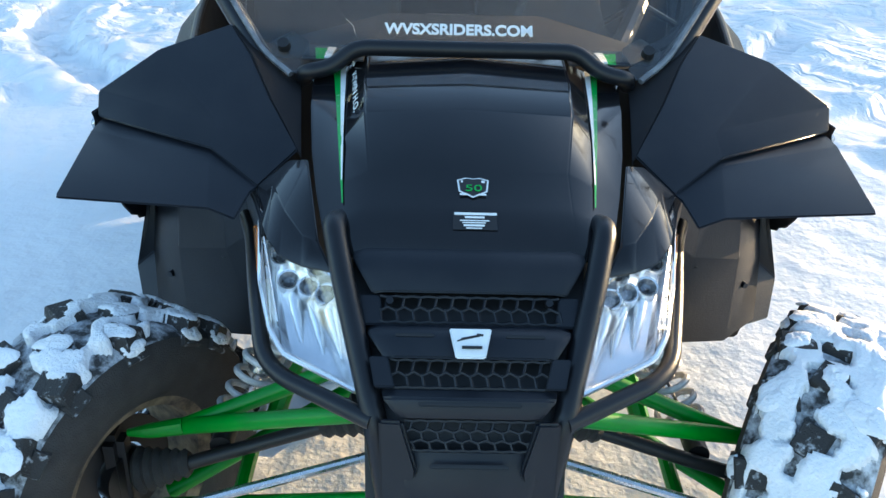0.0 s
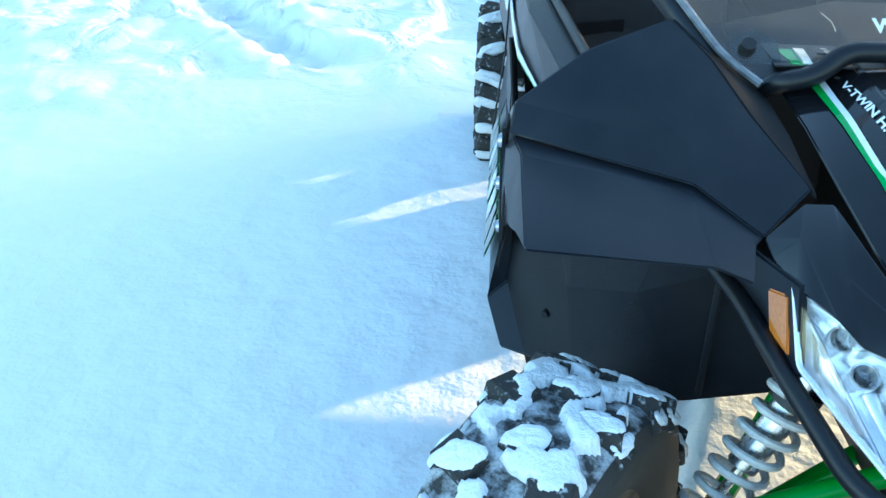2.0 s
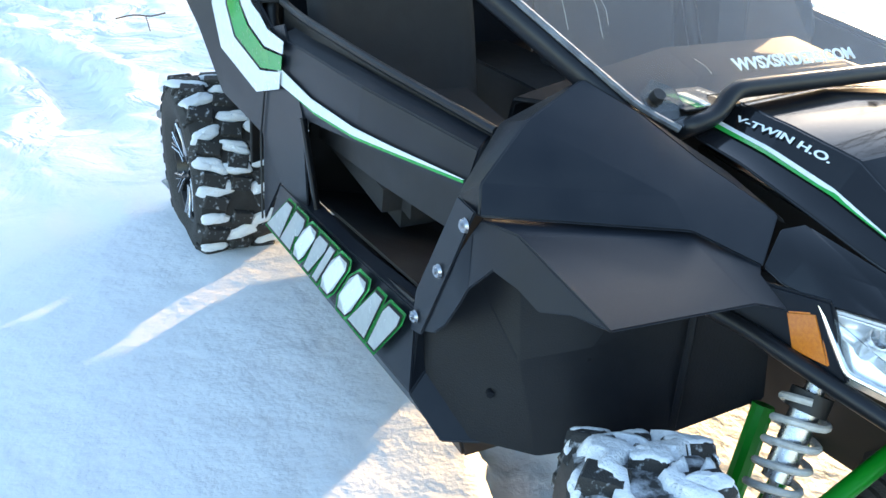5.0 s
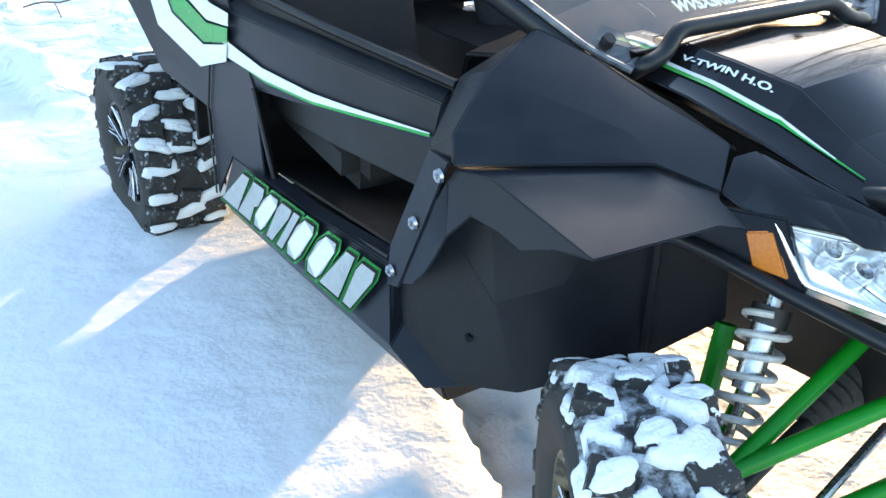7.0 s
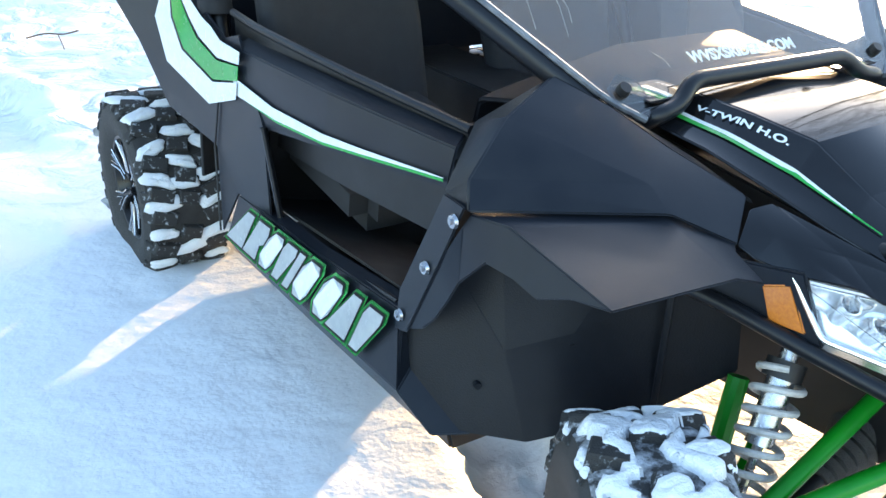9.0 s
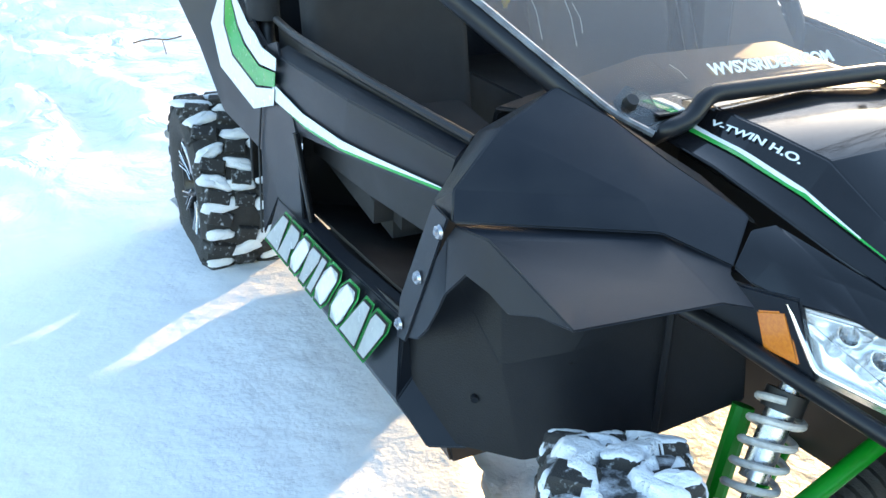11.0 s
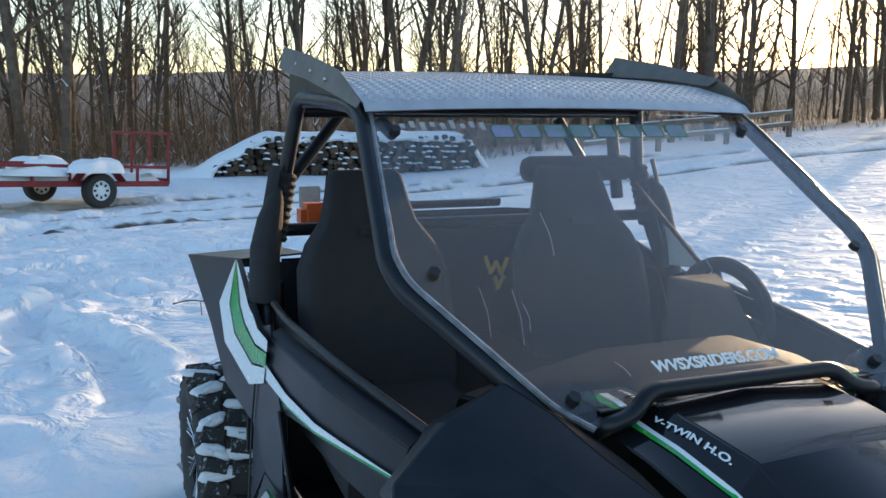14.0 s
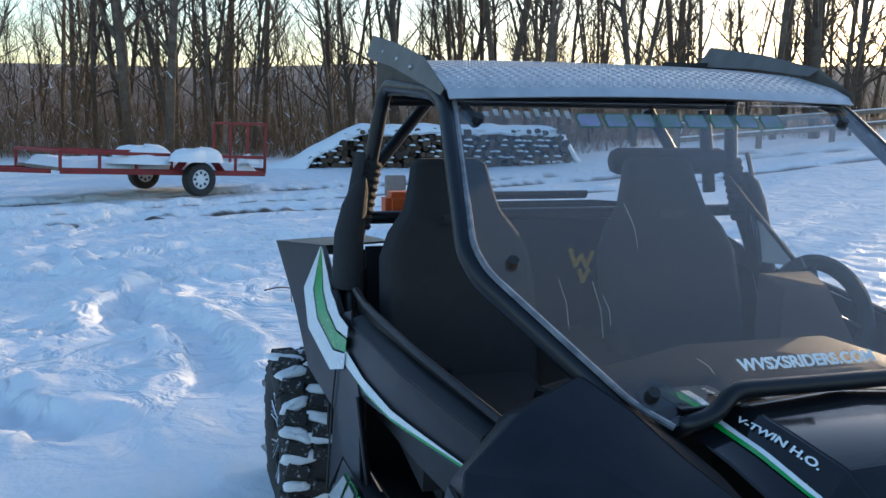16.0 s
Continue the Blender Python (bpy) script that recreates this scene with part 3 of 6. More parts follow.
def lamp_lens():
    return shell(lamp_poly(0.0), [(0, 1, 2, 3), (0, 3, 4), (0, 4, 5, 6)], 0.003, 0.0)


def lamp_bowl():
    a, b = lamp_poly(-0.004, 0.985), lamp_poly(-0.032, 0.90)
    n = len(a)
    return shell(a + b, [(i, (i + 1) % n, n + (i + 1) % n, n + i) for i in range(n)] + [(n, n + 1, n + 2, n + 3), (n, n + 3, n + 4), (n, n + 4, n + 5, n + 6)], 0.003, 0.004, inward=tuple(HO + HN))


def lamp_rim():
    pts = lamp_poly(0.004, 1.0)
    return sweep(rounded_path(pts + [pts[0]], 0.012, 3), 0.005, 8)


def lamp_ribs():
    bm = bmesh.new()
    for u, v in ((0.28, 0.45), (0.54, 0.40), (0.78, 0.34)):
        top = HT.lerp(HI, u).lerp(HO.lerp(HB, u), v) - HN * 0.026
        low = HT.lerp(HI, u).lerp(HO.lerp(HB, u), v + 0.40) - HN * 0.032
        sweep([top, top.lerp(low, 0.35) + HN * 0.002, top.lerp(low, 0.7), low], [0.012, 0.010, 0.007, 0.002], 14, bm)
    return bm


def on_lamp(u, v, push):
    return HT.lerp(HI, u).lerp(HO.lerp(HB, u), v) + HN * push


for name, fn, m_, lab in (("headlight", lamp_bowl, M_CHROME, "bright headlight reflector bowl"),):
    bowls = both(name, fn, m_, lab)
for bowl, side in zip(bowls, (0, 1)):
    def put(name, bm, m_, lab=""):
        if side:
            mirror(bm, XC)
        return part(name, bm, m_, bowl, lab)
    put("trim_ring", lamp_rim(), M_CHROME)
    put("reflector_fluting", lamp_ribs(), M_CHROME)
    ob = put("lens", lamp_lens(), M_LENS, "clear headlight lens")
    ob.visible_shadow = False
    for u, v in ((0.22, 0.19), (0.28, 0.37), (0.56, 0.30), (0.80, 0.25), (0.46, 0.05), (0.76, 0.04)):
        c = on_lamp(u, v, -0.010)
        m4 = frame_on(c, (1, 0, 0), HN) @ Matrix.Rotation(radians(-90), 4, "Y")
        put("led_projector", lathe([(0.001, -0.002), (0.009, -0.001), (0.013, 0.004), (0.0155, 0.008), (0.0175, 0.008), (0.0175, -0.02)], m4, 20), M_LED)
        put("led_ring", lathe([(0.0155, 0.009), (0.0185, 0.010), (0.0192, 0.006), (0.0192, -0.026), (0.0155, -0.026)], m4, 20, True), M_CHROME)


def marker():
    v = [(-0.3745, 1.526, 0.694), (-0.3590, 1.484, 0.708), (-0.3565, 1.444, 0.636), (-0.3660, 1.508, 0.634)]
    return shell(v, [(0, 1, 2, 3)], 0.006, 0.003, inward=(0, 1.6, 0.6))


def marker_frame():
    v = [(-0.378, 1.565, 0.722), (-0.350, 1.470, 0.732), (-0.347, 1.415, 0.622), (-0.366, 1.540, 0.612), (-0.420, 1.680, 0.720), (-0.412, 1.665, 0.640)]
    return shell(v, [(0, 1, 2, 3), (4, 0, 3, 5)], 0.012, 0.004, inward=(0, 1.6, 0.6))


both("side_marker", marker, M_AMBER, "amber side reflector")
both("marker_housing", marker_frame, M_PLASTIC)

# front bumper pipes
both("bumper_pipe", lambda: sweep(rounded_path([(-0.208, 1.44, 0.745), (-0.213, 1.381, 0.766), (-0.190, 1.300, 0.705), (-0.132, 1.135, 0.565), (-0.108, 1.120, 0.40)], 0.03), 0.019, 14), M_TUBE, "satin black bent steel bumper pipe")
both("headlight_guard_pipe", lambda: sweep(rounded_path([(-0.134, 1.130, 0.562), (-0.310, 1.235, 0.582), (-0.355, 1.420, 0.612), (-0.390, 1.585, 0.640), (-0.415, 1.660, 0.650)], 0.06, 8), 0.014, 14), M_TUBE)


# nose: slanting front with three honeycomb grilles
NOSE = [(44.0, 1.352, 0.738, 0.176), (52.5, 1.285, 0.689, 0.160), (57.0, 1.250, 0.664, 0.150), (60.3, 1.216, 0.652, 0.146), (63.2, 1.185, 0.640, 0.138), (68.5, 1.150, 0.612, 0.126), (74.5, 1.120, 0.574, 0.112),
        (80.0, 1.097, 0.538, 0.100), (87.0, 1.082, 0.478, 0.090), (97.0, 1.085, 0.390, 0.085)]


def nose_at(v, x, push=0.0):
    """v: station down the nose, from the hood's lip to its foot."""
    for (v0, y0, z0, w0), (v1, y1, z1, w1) in zip(NOSE, NOSE[1:]):
        if v <= v1 or v1 == 97.0:
            t = (v - v0) / (v1 - v0)
            n_ = Vector((0, -(z0 - z1), y0 - y1)).normalized()
            return Vector((XC + x, y0 + (y1 - y0) * t, z0 + (z1 - z0) * t)) + n_ * push


def nose_half(v):
    for (v0, y0, z0, w0), (v1, y1, z1, w1) in zip(NOSE, NOSE[1:]):
        if v <= v1 or v1 == 97.0:
            return w0 + (w1 - w0) * (v - v0) / (v1 - v0)


def nose_panel(v0, v1, push=0.012, wid=1.0):
    rows_ = [(v0, 1.0, -0.006), ((v0 * 2 + v1) / 3, 1.02, push), ((v0 + 2 * v1) / 3, 0.97, push + 0.002), (v1, 0.90, push - 0.006)]
    pts, faces = [], []
    for v, k, p in rows_:
        w = nose_half(v) * wid * k
        pts += [nose_at(v, -w, p - 0.008), nose_at(v, -w * 0.88, p), nose_at(v, w * 0.88, p), nose_at(v, w, p - 0.008)]
    for r in range(3):
        for c in range(3):
            faces.append((r * 4 + c, r * 4 + c + 1, r * 4 + c + 5, r * 4 + c + 4))
    return shell(pts, faces, 0.010, 0.003, inward=(0, 1.5, 0.5))


def grille(v0, v1, cols, rows_):
    bm = bmesh.new()
    h = nose_half((v0 + v1) / 2) * 0.90
    dx = 2 * h / cols
    dv = (v1 - v0) / rows_
    for r in range(rows_ + 1):
        pts = []
        for c in range(2 * cols + 1):
            v = v0 + r * dv + (0.16 * dv if (c + r) % 2 else -0.16 * dv) * (1 if 0 < r < rows_ else 0.3)
            pts.append(nose_at(v, -h + c * dx / 2, -0.004))
        sweep(pts, 0.0026, 5, bm)
    for r in range(rows_):
        for c in range(2 * cols + 1):
            if (c + r) % 2 == 0:
                continue
            x = -h + c * dx / 2
            sweep([nose_at(v0 + r * dv, x, -0.004), nose_at(v0 + (r + 1) * dv, x + (0.004 if r else -0.004), -0.004)], 0.0024, 5, bm)
    return bm


nose_back = shell([nose_at(44, -0.19, -0.045), nose_at(44, 0.19, -0.045), nose_at(60.3, 0.165, -0.045), nose_at(60.3, -0.165, -0.045), nose_at(74.5, 0.125, -0.045), nose_at(74.5, -0.125, -0.045), nose_at(92, 0.08, -0.04), nose_at(92, -0.08, -0.04)],
                  [(0, 1, 2, 3), (3, 2, 4, 5), (5, 4, 6, 7)], 0.01, 0.0)
part("radiator_backing", nose_back, M_FRAME, buggy)
for v0, v1, w_ in ((43.2, 52.3, 1.06), (57.2, 63.6, 1.04), (68.8, 74.4, 1.04), (80.3, 96.0, 1.05)):
    part("grille_panel", nose_panel(v0, v1, wid=w_), M_PLASTIC, buggy, "matt black nose panel")
for v0, v1, cols, rows_ in ((52.6, 57.0, 11, 2), (63.6, 68.6, 10, 2), (74.6, 80.2, 8, 3)):
    part("grille_mesh", grille(v0, v1, cols, rows_), M_PLASTIC, buggy, "black honeycomb grille")
both("grille_side", lambda: shell([nose_at(52.3, -0.172, -0.004), nose_at(52.3, -0.140, -0.004), nose_at(57.5, -0.132, -0.004), nose_at(57.5, -0.162, -0.004)], [(0, 1, 2, 3)], 0.01, 0.002), M_PLASTIC)
both("grille_side", lambda: shell([nose_at(63.2, -0.150, -0.004), nose_at(63.2, -0.122, -0.004), nose_at(69, -0.110, -0.004), nose_at(69, -0.140, -0.004)], [(0, 1, 2, 3)], 0.01, 0.002), M_PLASTIC)
both("grille_side", lambda: shell([nose_at(74.2, -0.130, 0.004), nose_at(74.2, -0.096, 0.0), nose_at(83, -0.074, 0.0), nose_at(96, -0.085, 0.010), nose_at(96, -0.125, 0.004)], [(0, 1, 2, 3, 4)], 0.014, 0.004), M_PLASTIC)


def vent(v, x, w_):
    return box(bmesh.new(), (w_, 0.007, 0.006), frame_on(nose_at(v, x, 0.0125), (1, 0, 0), (0, -0.7, 0.7)), 0.002)


both("vent_slot", lambda: vent(60.6, -0.083, 0.060), M_FRAME)
for v, w_ in ((71.8, 0.150), (82.2, 0.115)):
    part("vent_slot", vent(v, 0, w_), M_FRAME, buggy)
both("grille_bolt", lambda: disc(bmesh.new(), nose_at(53.6, -0.124, 0.0), (0, -0.67, 0.74), 0.007, 0.008), M_TUBE)
skid = shell([nose_at(93, -0.115, -0.02), nose_at(97, -0.12, -0.02), (XC - 0.115, 1.07, 0.355), (XC + 0.115, 1.07, 0.355), nose_at(97, 0.12, -0.02), nose_at(93, 0.115, -0.02)],
             [(0, 1, 4, 5), (1, 2, 3, 4)], 0.02, 0.006)
part("lower_bumper", skid, M_PLASTIC, buggy)
# badge with a leaping figure drawn as plain shapes
bn = Vector((0, -0.37, 0.93))
badge = shell([nose_at(60.0, -0.032, 0.020), nose_at(60.0, 0.032, 0.020), nose_at(64.2, 0.022, 0.018), nose_at(64.2, -0.022, 0.018)], [(0, 1, 2, 3)], 0.005, 0.002)
badge = part("nose_badge", badge, M_WHITEDECAL, buggy, "white trapezoid badge with dark emblem")
bm = bmesh.new()
for x, v, w_, h_, a in ((0.0, 61.4, 0.028, 0.004, 14), (0.014, 61.0, 0.010, 0.004, -8), (-0.014, 61.8, 0.012, 0.002, 24), (0.002, 63.0, 0.030, 0.005, 0)):
    m4 = frame_on(nose_at(v, x, 0.0235), (1, 0, 0), bn) @ Matrix.Rotation(radians(a), 4, "Z")
    box(bm, (w_, h_, 0.001), m4, 0.0)
part("emblem", bm, M_FRAME, badge)


# decals on the hood
def hood_point(x, y, lift=0.0035):
    for (y0, s0), (y1, s1) in zip(HOOD, HOOD[1:]):
        if y1 <= y <= y0:
            t = (y0 - y) / (y0 - y1)
            sec = [(a[0] * (1 - t) + b[0] * t, a[1] * (1 - t) + b[1] * t) for a, b in zip(s0, s1)]
            ax = abs(x - XC)
            for (xa, za), (xb, zb) in zip(sec, sec[1:]):
                if xa <= ax <= xb + 1e-6:
                    return Vector((x, y, za + (zb - za) * (ax - xa) / (xb - xa) + lift))
            return Vector((x, y, sec[-1][1] + lift))
    return Vector((x, y, 0.8))


def hood_strip(a, b, wa, wb, n=14, lift=0.004):
    bm = bmesh.new()
    prev = None
    for i in range(n + 1):
        t = i / n
        x, y, w = a[0] + (b[0] - a[0]) * t, a[1] + (b[1] - a[1]) * t, wa + (wb - wa) * t
        l, r = bm.verts.new(hood_point(x - w / 2, y, lift)), bm.verts.new(hood_point(x + w / 2, y, lift))
        if prev:
            bm.faces.new((prev[0], prev[1], r, l))
        prev = (l, r)
    bmesh.ops.recalc_face_normals(bm, faces=bm.faces)
    bmesh.ops.solidify(bm, geom=bm.faces[:], thickness=-0.0008)
    return bm


both("hood_stripe", lambda: hood_strip((-0.2445, 1.905), (-0.210, 1.50), 0.012, 0.002, lift=0.0048), M_WHITEDECAL, "white tapering hood stripe")
both("hood_stripe", lambda: hood_strip((-0.2575, 1.905), (-0.204, 1.445), 0.015, 0.002, lift=0.0040), M_GREENDECAL, "green tapering hood stripe")


# hood badge and dealer sticker: shapes and bars, and the two digits
def hood_patch(pts, lift, material, parent, name="decal"):
    bm = bmesh.new()
    bm.faces.new([bm.verts.new(hood_point(XC + x, y, lift)) for x, y in pts])
    bmesh.ops.recalc_face_normals(bm, faces=bm.faces)
    bmesh.ops.solidify(bm, geom=bm.faces[:], thickness=-0.0005)
    return part(name, bm, material, parent)


def shield(cx, cy, s):
    return [(cx - 0.027 * s, cy + 0.016 * s), (cx - 0.012 * s, cy + 0.021 * s), (cx, cy + 0.019 * s), (cx + 0.012 * s, cy + 0.021 * s), (cx + 0.027 * s, cy + 0.016 * s), (cx + 0.024 * s, cy - 0.010 * s), (cx, cy - 0.024 * s), (cx - 0.024 * s, cy - 0.010 * s)]


crest = hood_patch(shield(0.006, 1.457, 1.0), 0.0036, M_WHITEDECAL, buggy, "hood_crest")
crest["label"] = "small green and white shield crest"
hood_patch(shield(0.006, 1.457, 0.88), 0.0042, M_FRAME, crest, "crest_field")
for x0, x1, y0, y1 in ((-0.014, 0.026, 1.466, 1.471), (-0.016, 0.028, 1.438, 1.442)):
    hood_patch([(x0, y0), (x1, y0), (x1, y1), (x0, y1)], 0.0048, M_WHITEDECAL, crest, "crest_bar")
letters("50", 0.021, frame_on(hood_point(XC - 0.008, 1.4465, 0.0052), (1, 0, 0), (0, -0.38, 0.92)), M_GREENDECAL, crest, name="digits", squeeze=0.029)
sticker = hood_patch([(-0.027, 1.372), (0.045, 1.372), (0.043, 1.404), (-0.027, 1.404)], 0.0036, M_FRAME, buggy, "dealer_sticker")
sticker["label"] = "black sticker with rows of white print"
for y, a, b, h in ((1.4005, -0.025, 0.044, 0.0045), (1.394, -0.008, 0.024, 0.0035), (1.388, -0.016, 0.032, 0.002), (1.384, -0.012, 0.026, 0.002), (1.379, -0.010, 0.024, 0.0035), (1.374, -0.006, 0.020, 0.002)):
    hood_patch([(a, y - h / 2), (b, y - h / 2), (b, y + h / 2), (a, y + h / 2)], 0.0046, M_WHITEDECAL, sticker, "print_bar")

# ---- sides: sill, foot opening, door band, rear fender ----
def sill():
    v = [(-0.738, 2.045, 0.505), (-0.745, 2.45, 0.480), (-0.752, 2.89, 0.468), (-0.768, 2.015, 0.350), (-0.775, 2.45, 0.345), (-0.785, 2.92, 0.340),
         (-0.735, 1.94, 0.285), (-0.74, 2.45, 0.275), (-0.75, 2.95, 0.28), (-0.60, 1.94, 0.26), (-0.60, 2.95, 0.25), (-0.60, 2.45, 0.25), (-0.70, 2.12, 0.51), (-0.70, 2.85, 0.47), (-0.71, 2.45, 0.485)]
    return shell(v, [(0, 3, 4, 1), (1, 4, 5, 2), (3, 6, 7, 4), (4, 7, 8, 5), (6, 9, 11, 7), (7, 11, 10, 8), (12, 0, 1, 14), (14, 1, 2, 13)], 0.006, 0.007, inward=(-0.4, 2.45, 0.45))


def rear_quarter():
    v = [(-0.752, 2.89, 0.468), (-0.742, 2.695, 0.455), (-0.742, 2.705, 0.700), (-0.745, 2.92, 0.875), (-0.757, 3.02, 0.565), (-0.785, 2.95, 0.345), (-0.725, 3.37, 0.995), (-0.832, 3.86, 0.947), (-0.805, 3.52, 0.765), (-0.788, 3.33, 0.605), (-0.738, 2.84, 0.895)]
    return shell(v, [(2, 1, 0, 4), (0, 5, 4), (2, 4, 3, 10), (3, 4, 9, 8, 6), (8, 7, 6)], 0.006, 0.005, inward=(-0.4, 3.2, 0.6))


def rear_fender_back():
    v = [(-0.725, 3.37, 0.995), (-0.832, 3.86, 0.947), (-0.50, 3.86, 0.96), (-0.50, 3.40, 1.00), (-0.80, 3.92, 0.88), (-0.50, 3.92, 0.88)]
    return shell(v, [(0, 1, 2, 3), (1, 4, 5, 2)], 0.006, 0.006, inward=(-0.4, 3.5, 0.5))


def door_band():
    """The painted band over the foot opening, tapering to the front."""
    v = [(-0.742, 2.87, 0.862), (-0.712, 2.40, 0.850), (-0.645, 2.01, 0.828), (-0.670, 1.995, 0.782), (-0.724, 2.40, 0.752), (-0.748, 2.85, 0.755), (-0.738, 2.72, 0.692), (-0.714, 2.36, 0.728), (-0.672, 1.995, 0.760),
         (-0.70, 2.87, 0.88), (-0.67, 2.45, 0.866), (-0.60, 2.05, 0.838)]
    return shell(v, [(0, 1, 4, 5), (1, 2, 3, 4), (5, 4, 7, 6), (4, 3, 8, 7), (9, 10, 1, 0), (10, 11, 2, 1)], 0.006, 0.006, inward=(-0.4, 2.4, 0.6))


def foot_frame():
    return sweep(rounded_path([(-0.722, 2.085, 0.500), (-0.722, 2.67, 0.445), (-0.744, 2.70, 0.70)], 0.04), 0.012, 10, flat=0.7)


def foot_well():
    v = [(-0.70, 2.10, 0.51), (-0.70, 2.85, 0.46), (-0.45, 2.10, 0.42), (-0.45, 2.85, 0.40), (-0.40, 2.02, 0.85), (-0.66, 1.98, 0.80), (-0.45, 2.85, 0.72), (-0.72, 2.72, 0.72)]
    return shell(v, [(0, 1, 3, 2), (0, 2, 4, 5), (1, 7, 6, 3)], 0.006, 0.004)


both("sill", sill, M_PLASTIC, "black plastic sill with slanted decal")
both("rear_quarter_panel", rear_quarter, M_PLASTIC, "black rear quarter panel with chevron decal")
both("panel_joint", lambda: sweep([(-0.7505, 2.92, 0.872), (-0.7625, 3.02, 0.565), (-0.790, 2.95, 0.350)], 0.0028, 6), M_FRAME)
both("rear_fender", rear_fender_back, M_PLASTIC)
both("door_band", door_band, M_PLASTIC, "satin black side band with tapering stripe")
both("foot_opening_frame", foot_frame, M_TUBE)
both("foot_well", foot_well, M_FRAME)
both("side_rail", lambda: sweep(rounded_path([(-0.60, 2.03, 0.850), (-0.665, 2.42, 0.885), (-0.705, 2.80, 0.915), (-0.70, 2.97, 0.925)], 0.08), 0.010, 10), M_TUBE)


def strip_between(lower, upper, thick=0.0012, out=-1):
    """A thin decal between two edges given point by point."""
    bm = bmesh.new()
    lo, up = [bm.verts.new(p) for p in lower], [bm.verts.new(p) for p in upper]
    for i in range(len(lo) - 1):
        bm.faces.new((lo[i], lo[i + 1], up[i + 1], up[i]))
    bmesh.ops.recalc_face_normals(bm, faces=bm.faces)
    bmesh.ops.solidify(bm, geom=bm.faces[:], thickness=thick)
    bmesh.ops.recalc_face_normals(bm, faces=bm.faces)
    return bm


def shifted(pts, dx):
    return [(x + dx, y, z) for x, y, z in pts]


BAND_LOW = [(-0.7480, 2.845, 0.748), (-0.7365, 2.62, 0.738), (-0.7245, 2.40, 0.746), (-0.7060, 2.26, 0.757), (-0.6715, 2.005, 0.779)]
BAND_TOP = [(-0.7478, 2.860, 0.792), (-0.7360, 2.64, 0.764), (-0.7240, 2.40, 0.764), (-0.7055, 2.26, 0.768), (-0.6712, 2.000, 0.781)]
both("side_stripe", lambda: strip_between(shifted(BAND_LOW, -0.007), shifted(BAND_TOP, -0.007)), M_WHITEDECAL, "white tapering side stripe")
both("side_stripe", lambda: strip_between(shifted([(x, y, z - 0.007 * (2.8 - y > 0.1)) for x, y, z in BAND_LOW], -0.0055), shifted(BAND_LOW, -0.0055)), M_GREENDECAL, "green side stripe edge")

# chevron on the rear quarter: two white legs with a green core
CH_O = [(-0.725, 3.375, 0.992), (-0.784, 3.340, 0.866), (-0.778, 3.290, 0.748), (-0.751, 3.030, 0.682), (-0.746, 2.835, 0.738)]
CH_I = [(-0.724, 3.365, 0.990), (-0.745, 3.050, 0.905), (-0.745, 2.985, 0.892), (-0.745, 2.925, 0.868), (-0.742, 2.800, 0.862)]


def chev(u0, u1, dx):
    a = [Vector(p).lerp(Vector(q), u0) + Vector((dx, 0, 0)) for p, q in zip(CH_O, CH_I)]
    b = [Vector(p).lerp(Vector(q), u1) + Vector((dx, 0, 0)) for p, q in zip(CH_O, CH_I)]
    return strip_between(a, b)


both("chevron_decal", lambda: chev(0.0, 0.36, -0.014), M_WHITEDECAL, "white chevron decal")
both("chevron_decal", lambda: chev(0.40, 0.70, -0.013), M_GREENDECAL, "green chevron decal")
both("chevron_decal", lambda: chev(0.74, 1.0, -0.012), M_WHITEDECAL, "white chevron decal")


# sill lettering stands in as slanted white blocks with a green edge
def sill_point(u, v, lift):
    """u: 0 at the rear, 1 at the front; v: 0 low, 1 high."""
    lo, hi = Vector((-0.783, 2.905, 0.356)).lerp(Vector((-0.774, 2.135, 0.370)), u), Vector((-0.761, 2.815, 0.466)).lerp(Vector((-0.749, 2.070, 0.486)), u)
    return lo.lerp(hi, v) + Vector((lift, 0, 0))


SHAPES = {"wedge": ((0, 0), (0.36, 1), (0.78, 1), (1, 0)), "slab": ((0, 0), (0, 1), (0.85, 1), (1, 0.8), (1, 0.5), (0.8, 0.42), (1, 0)), "round": ((0.25, 0), (0, 0.25), (0, 0.75), (0.25, 1), (0.85, 1), (1, 0.82), (0.95, 0.2), (0.8, 0)),
          "funnel": ((0.22, 0), (0, 0.8), (0.1, 1), (0.9, 1), (1, 0.8), (0.72, 0)), "bar": ((0, 0), (0, 1), (1, 1), (1, 0))}


def sill_block(u0, u1, shape, grow_u, grow_v, lift, lean=0.0):
    """One slanted decal shape; grow widens it all round, for its outline."""
    pts = []
    for a, b in SHAPES[shape]:
        u = u0 - grow_u + (u1 - u0 + 2 * grow_u) * a
        v = 0.02 - grow_v + (0.94 + 2 * grow_v) * b
        pts.append(sill_point(u + lean * (0.5 - v), v, lift))
    bm = bmesh.new()
    bm.faces.new([bm.verts.new(p) for p in pts])
    bmesh.ops.solidify(bm, geom=bm.faces[:], thickness=0.0006)
    bmesh.ops.recalc_face_normals(bm, faces=bm.faces)
    return bm


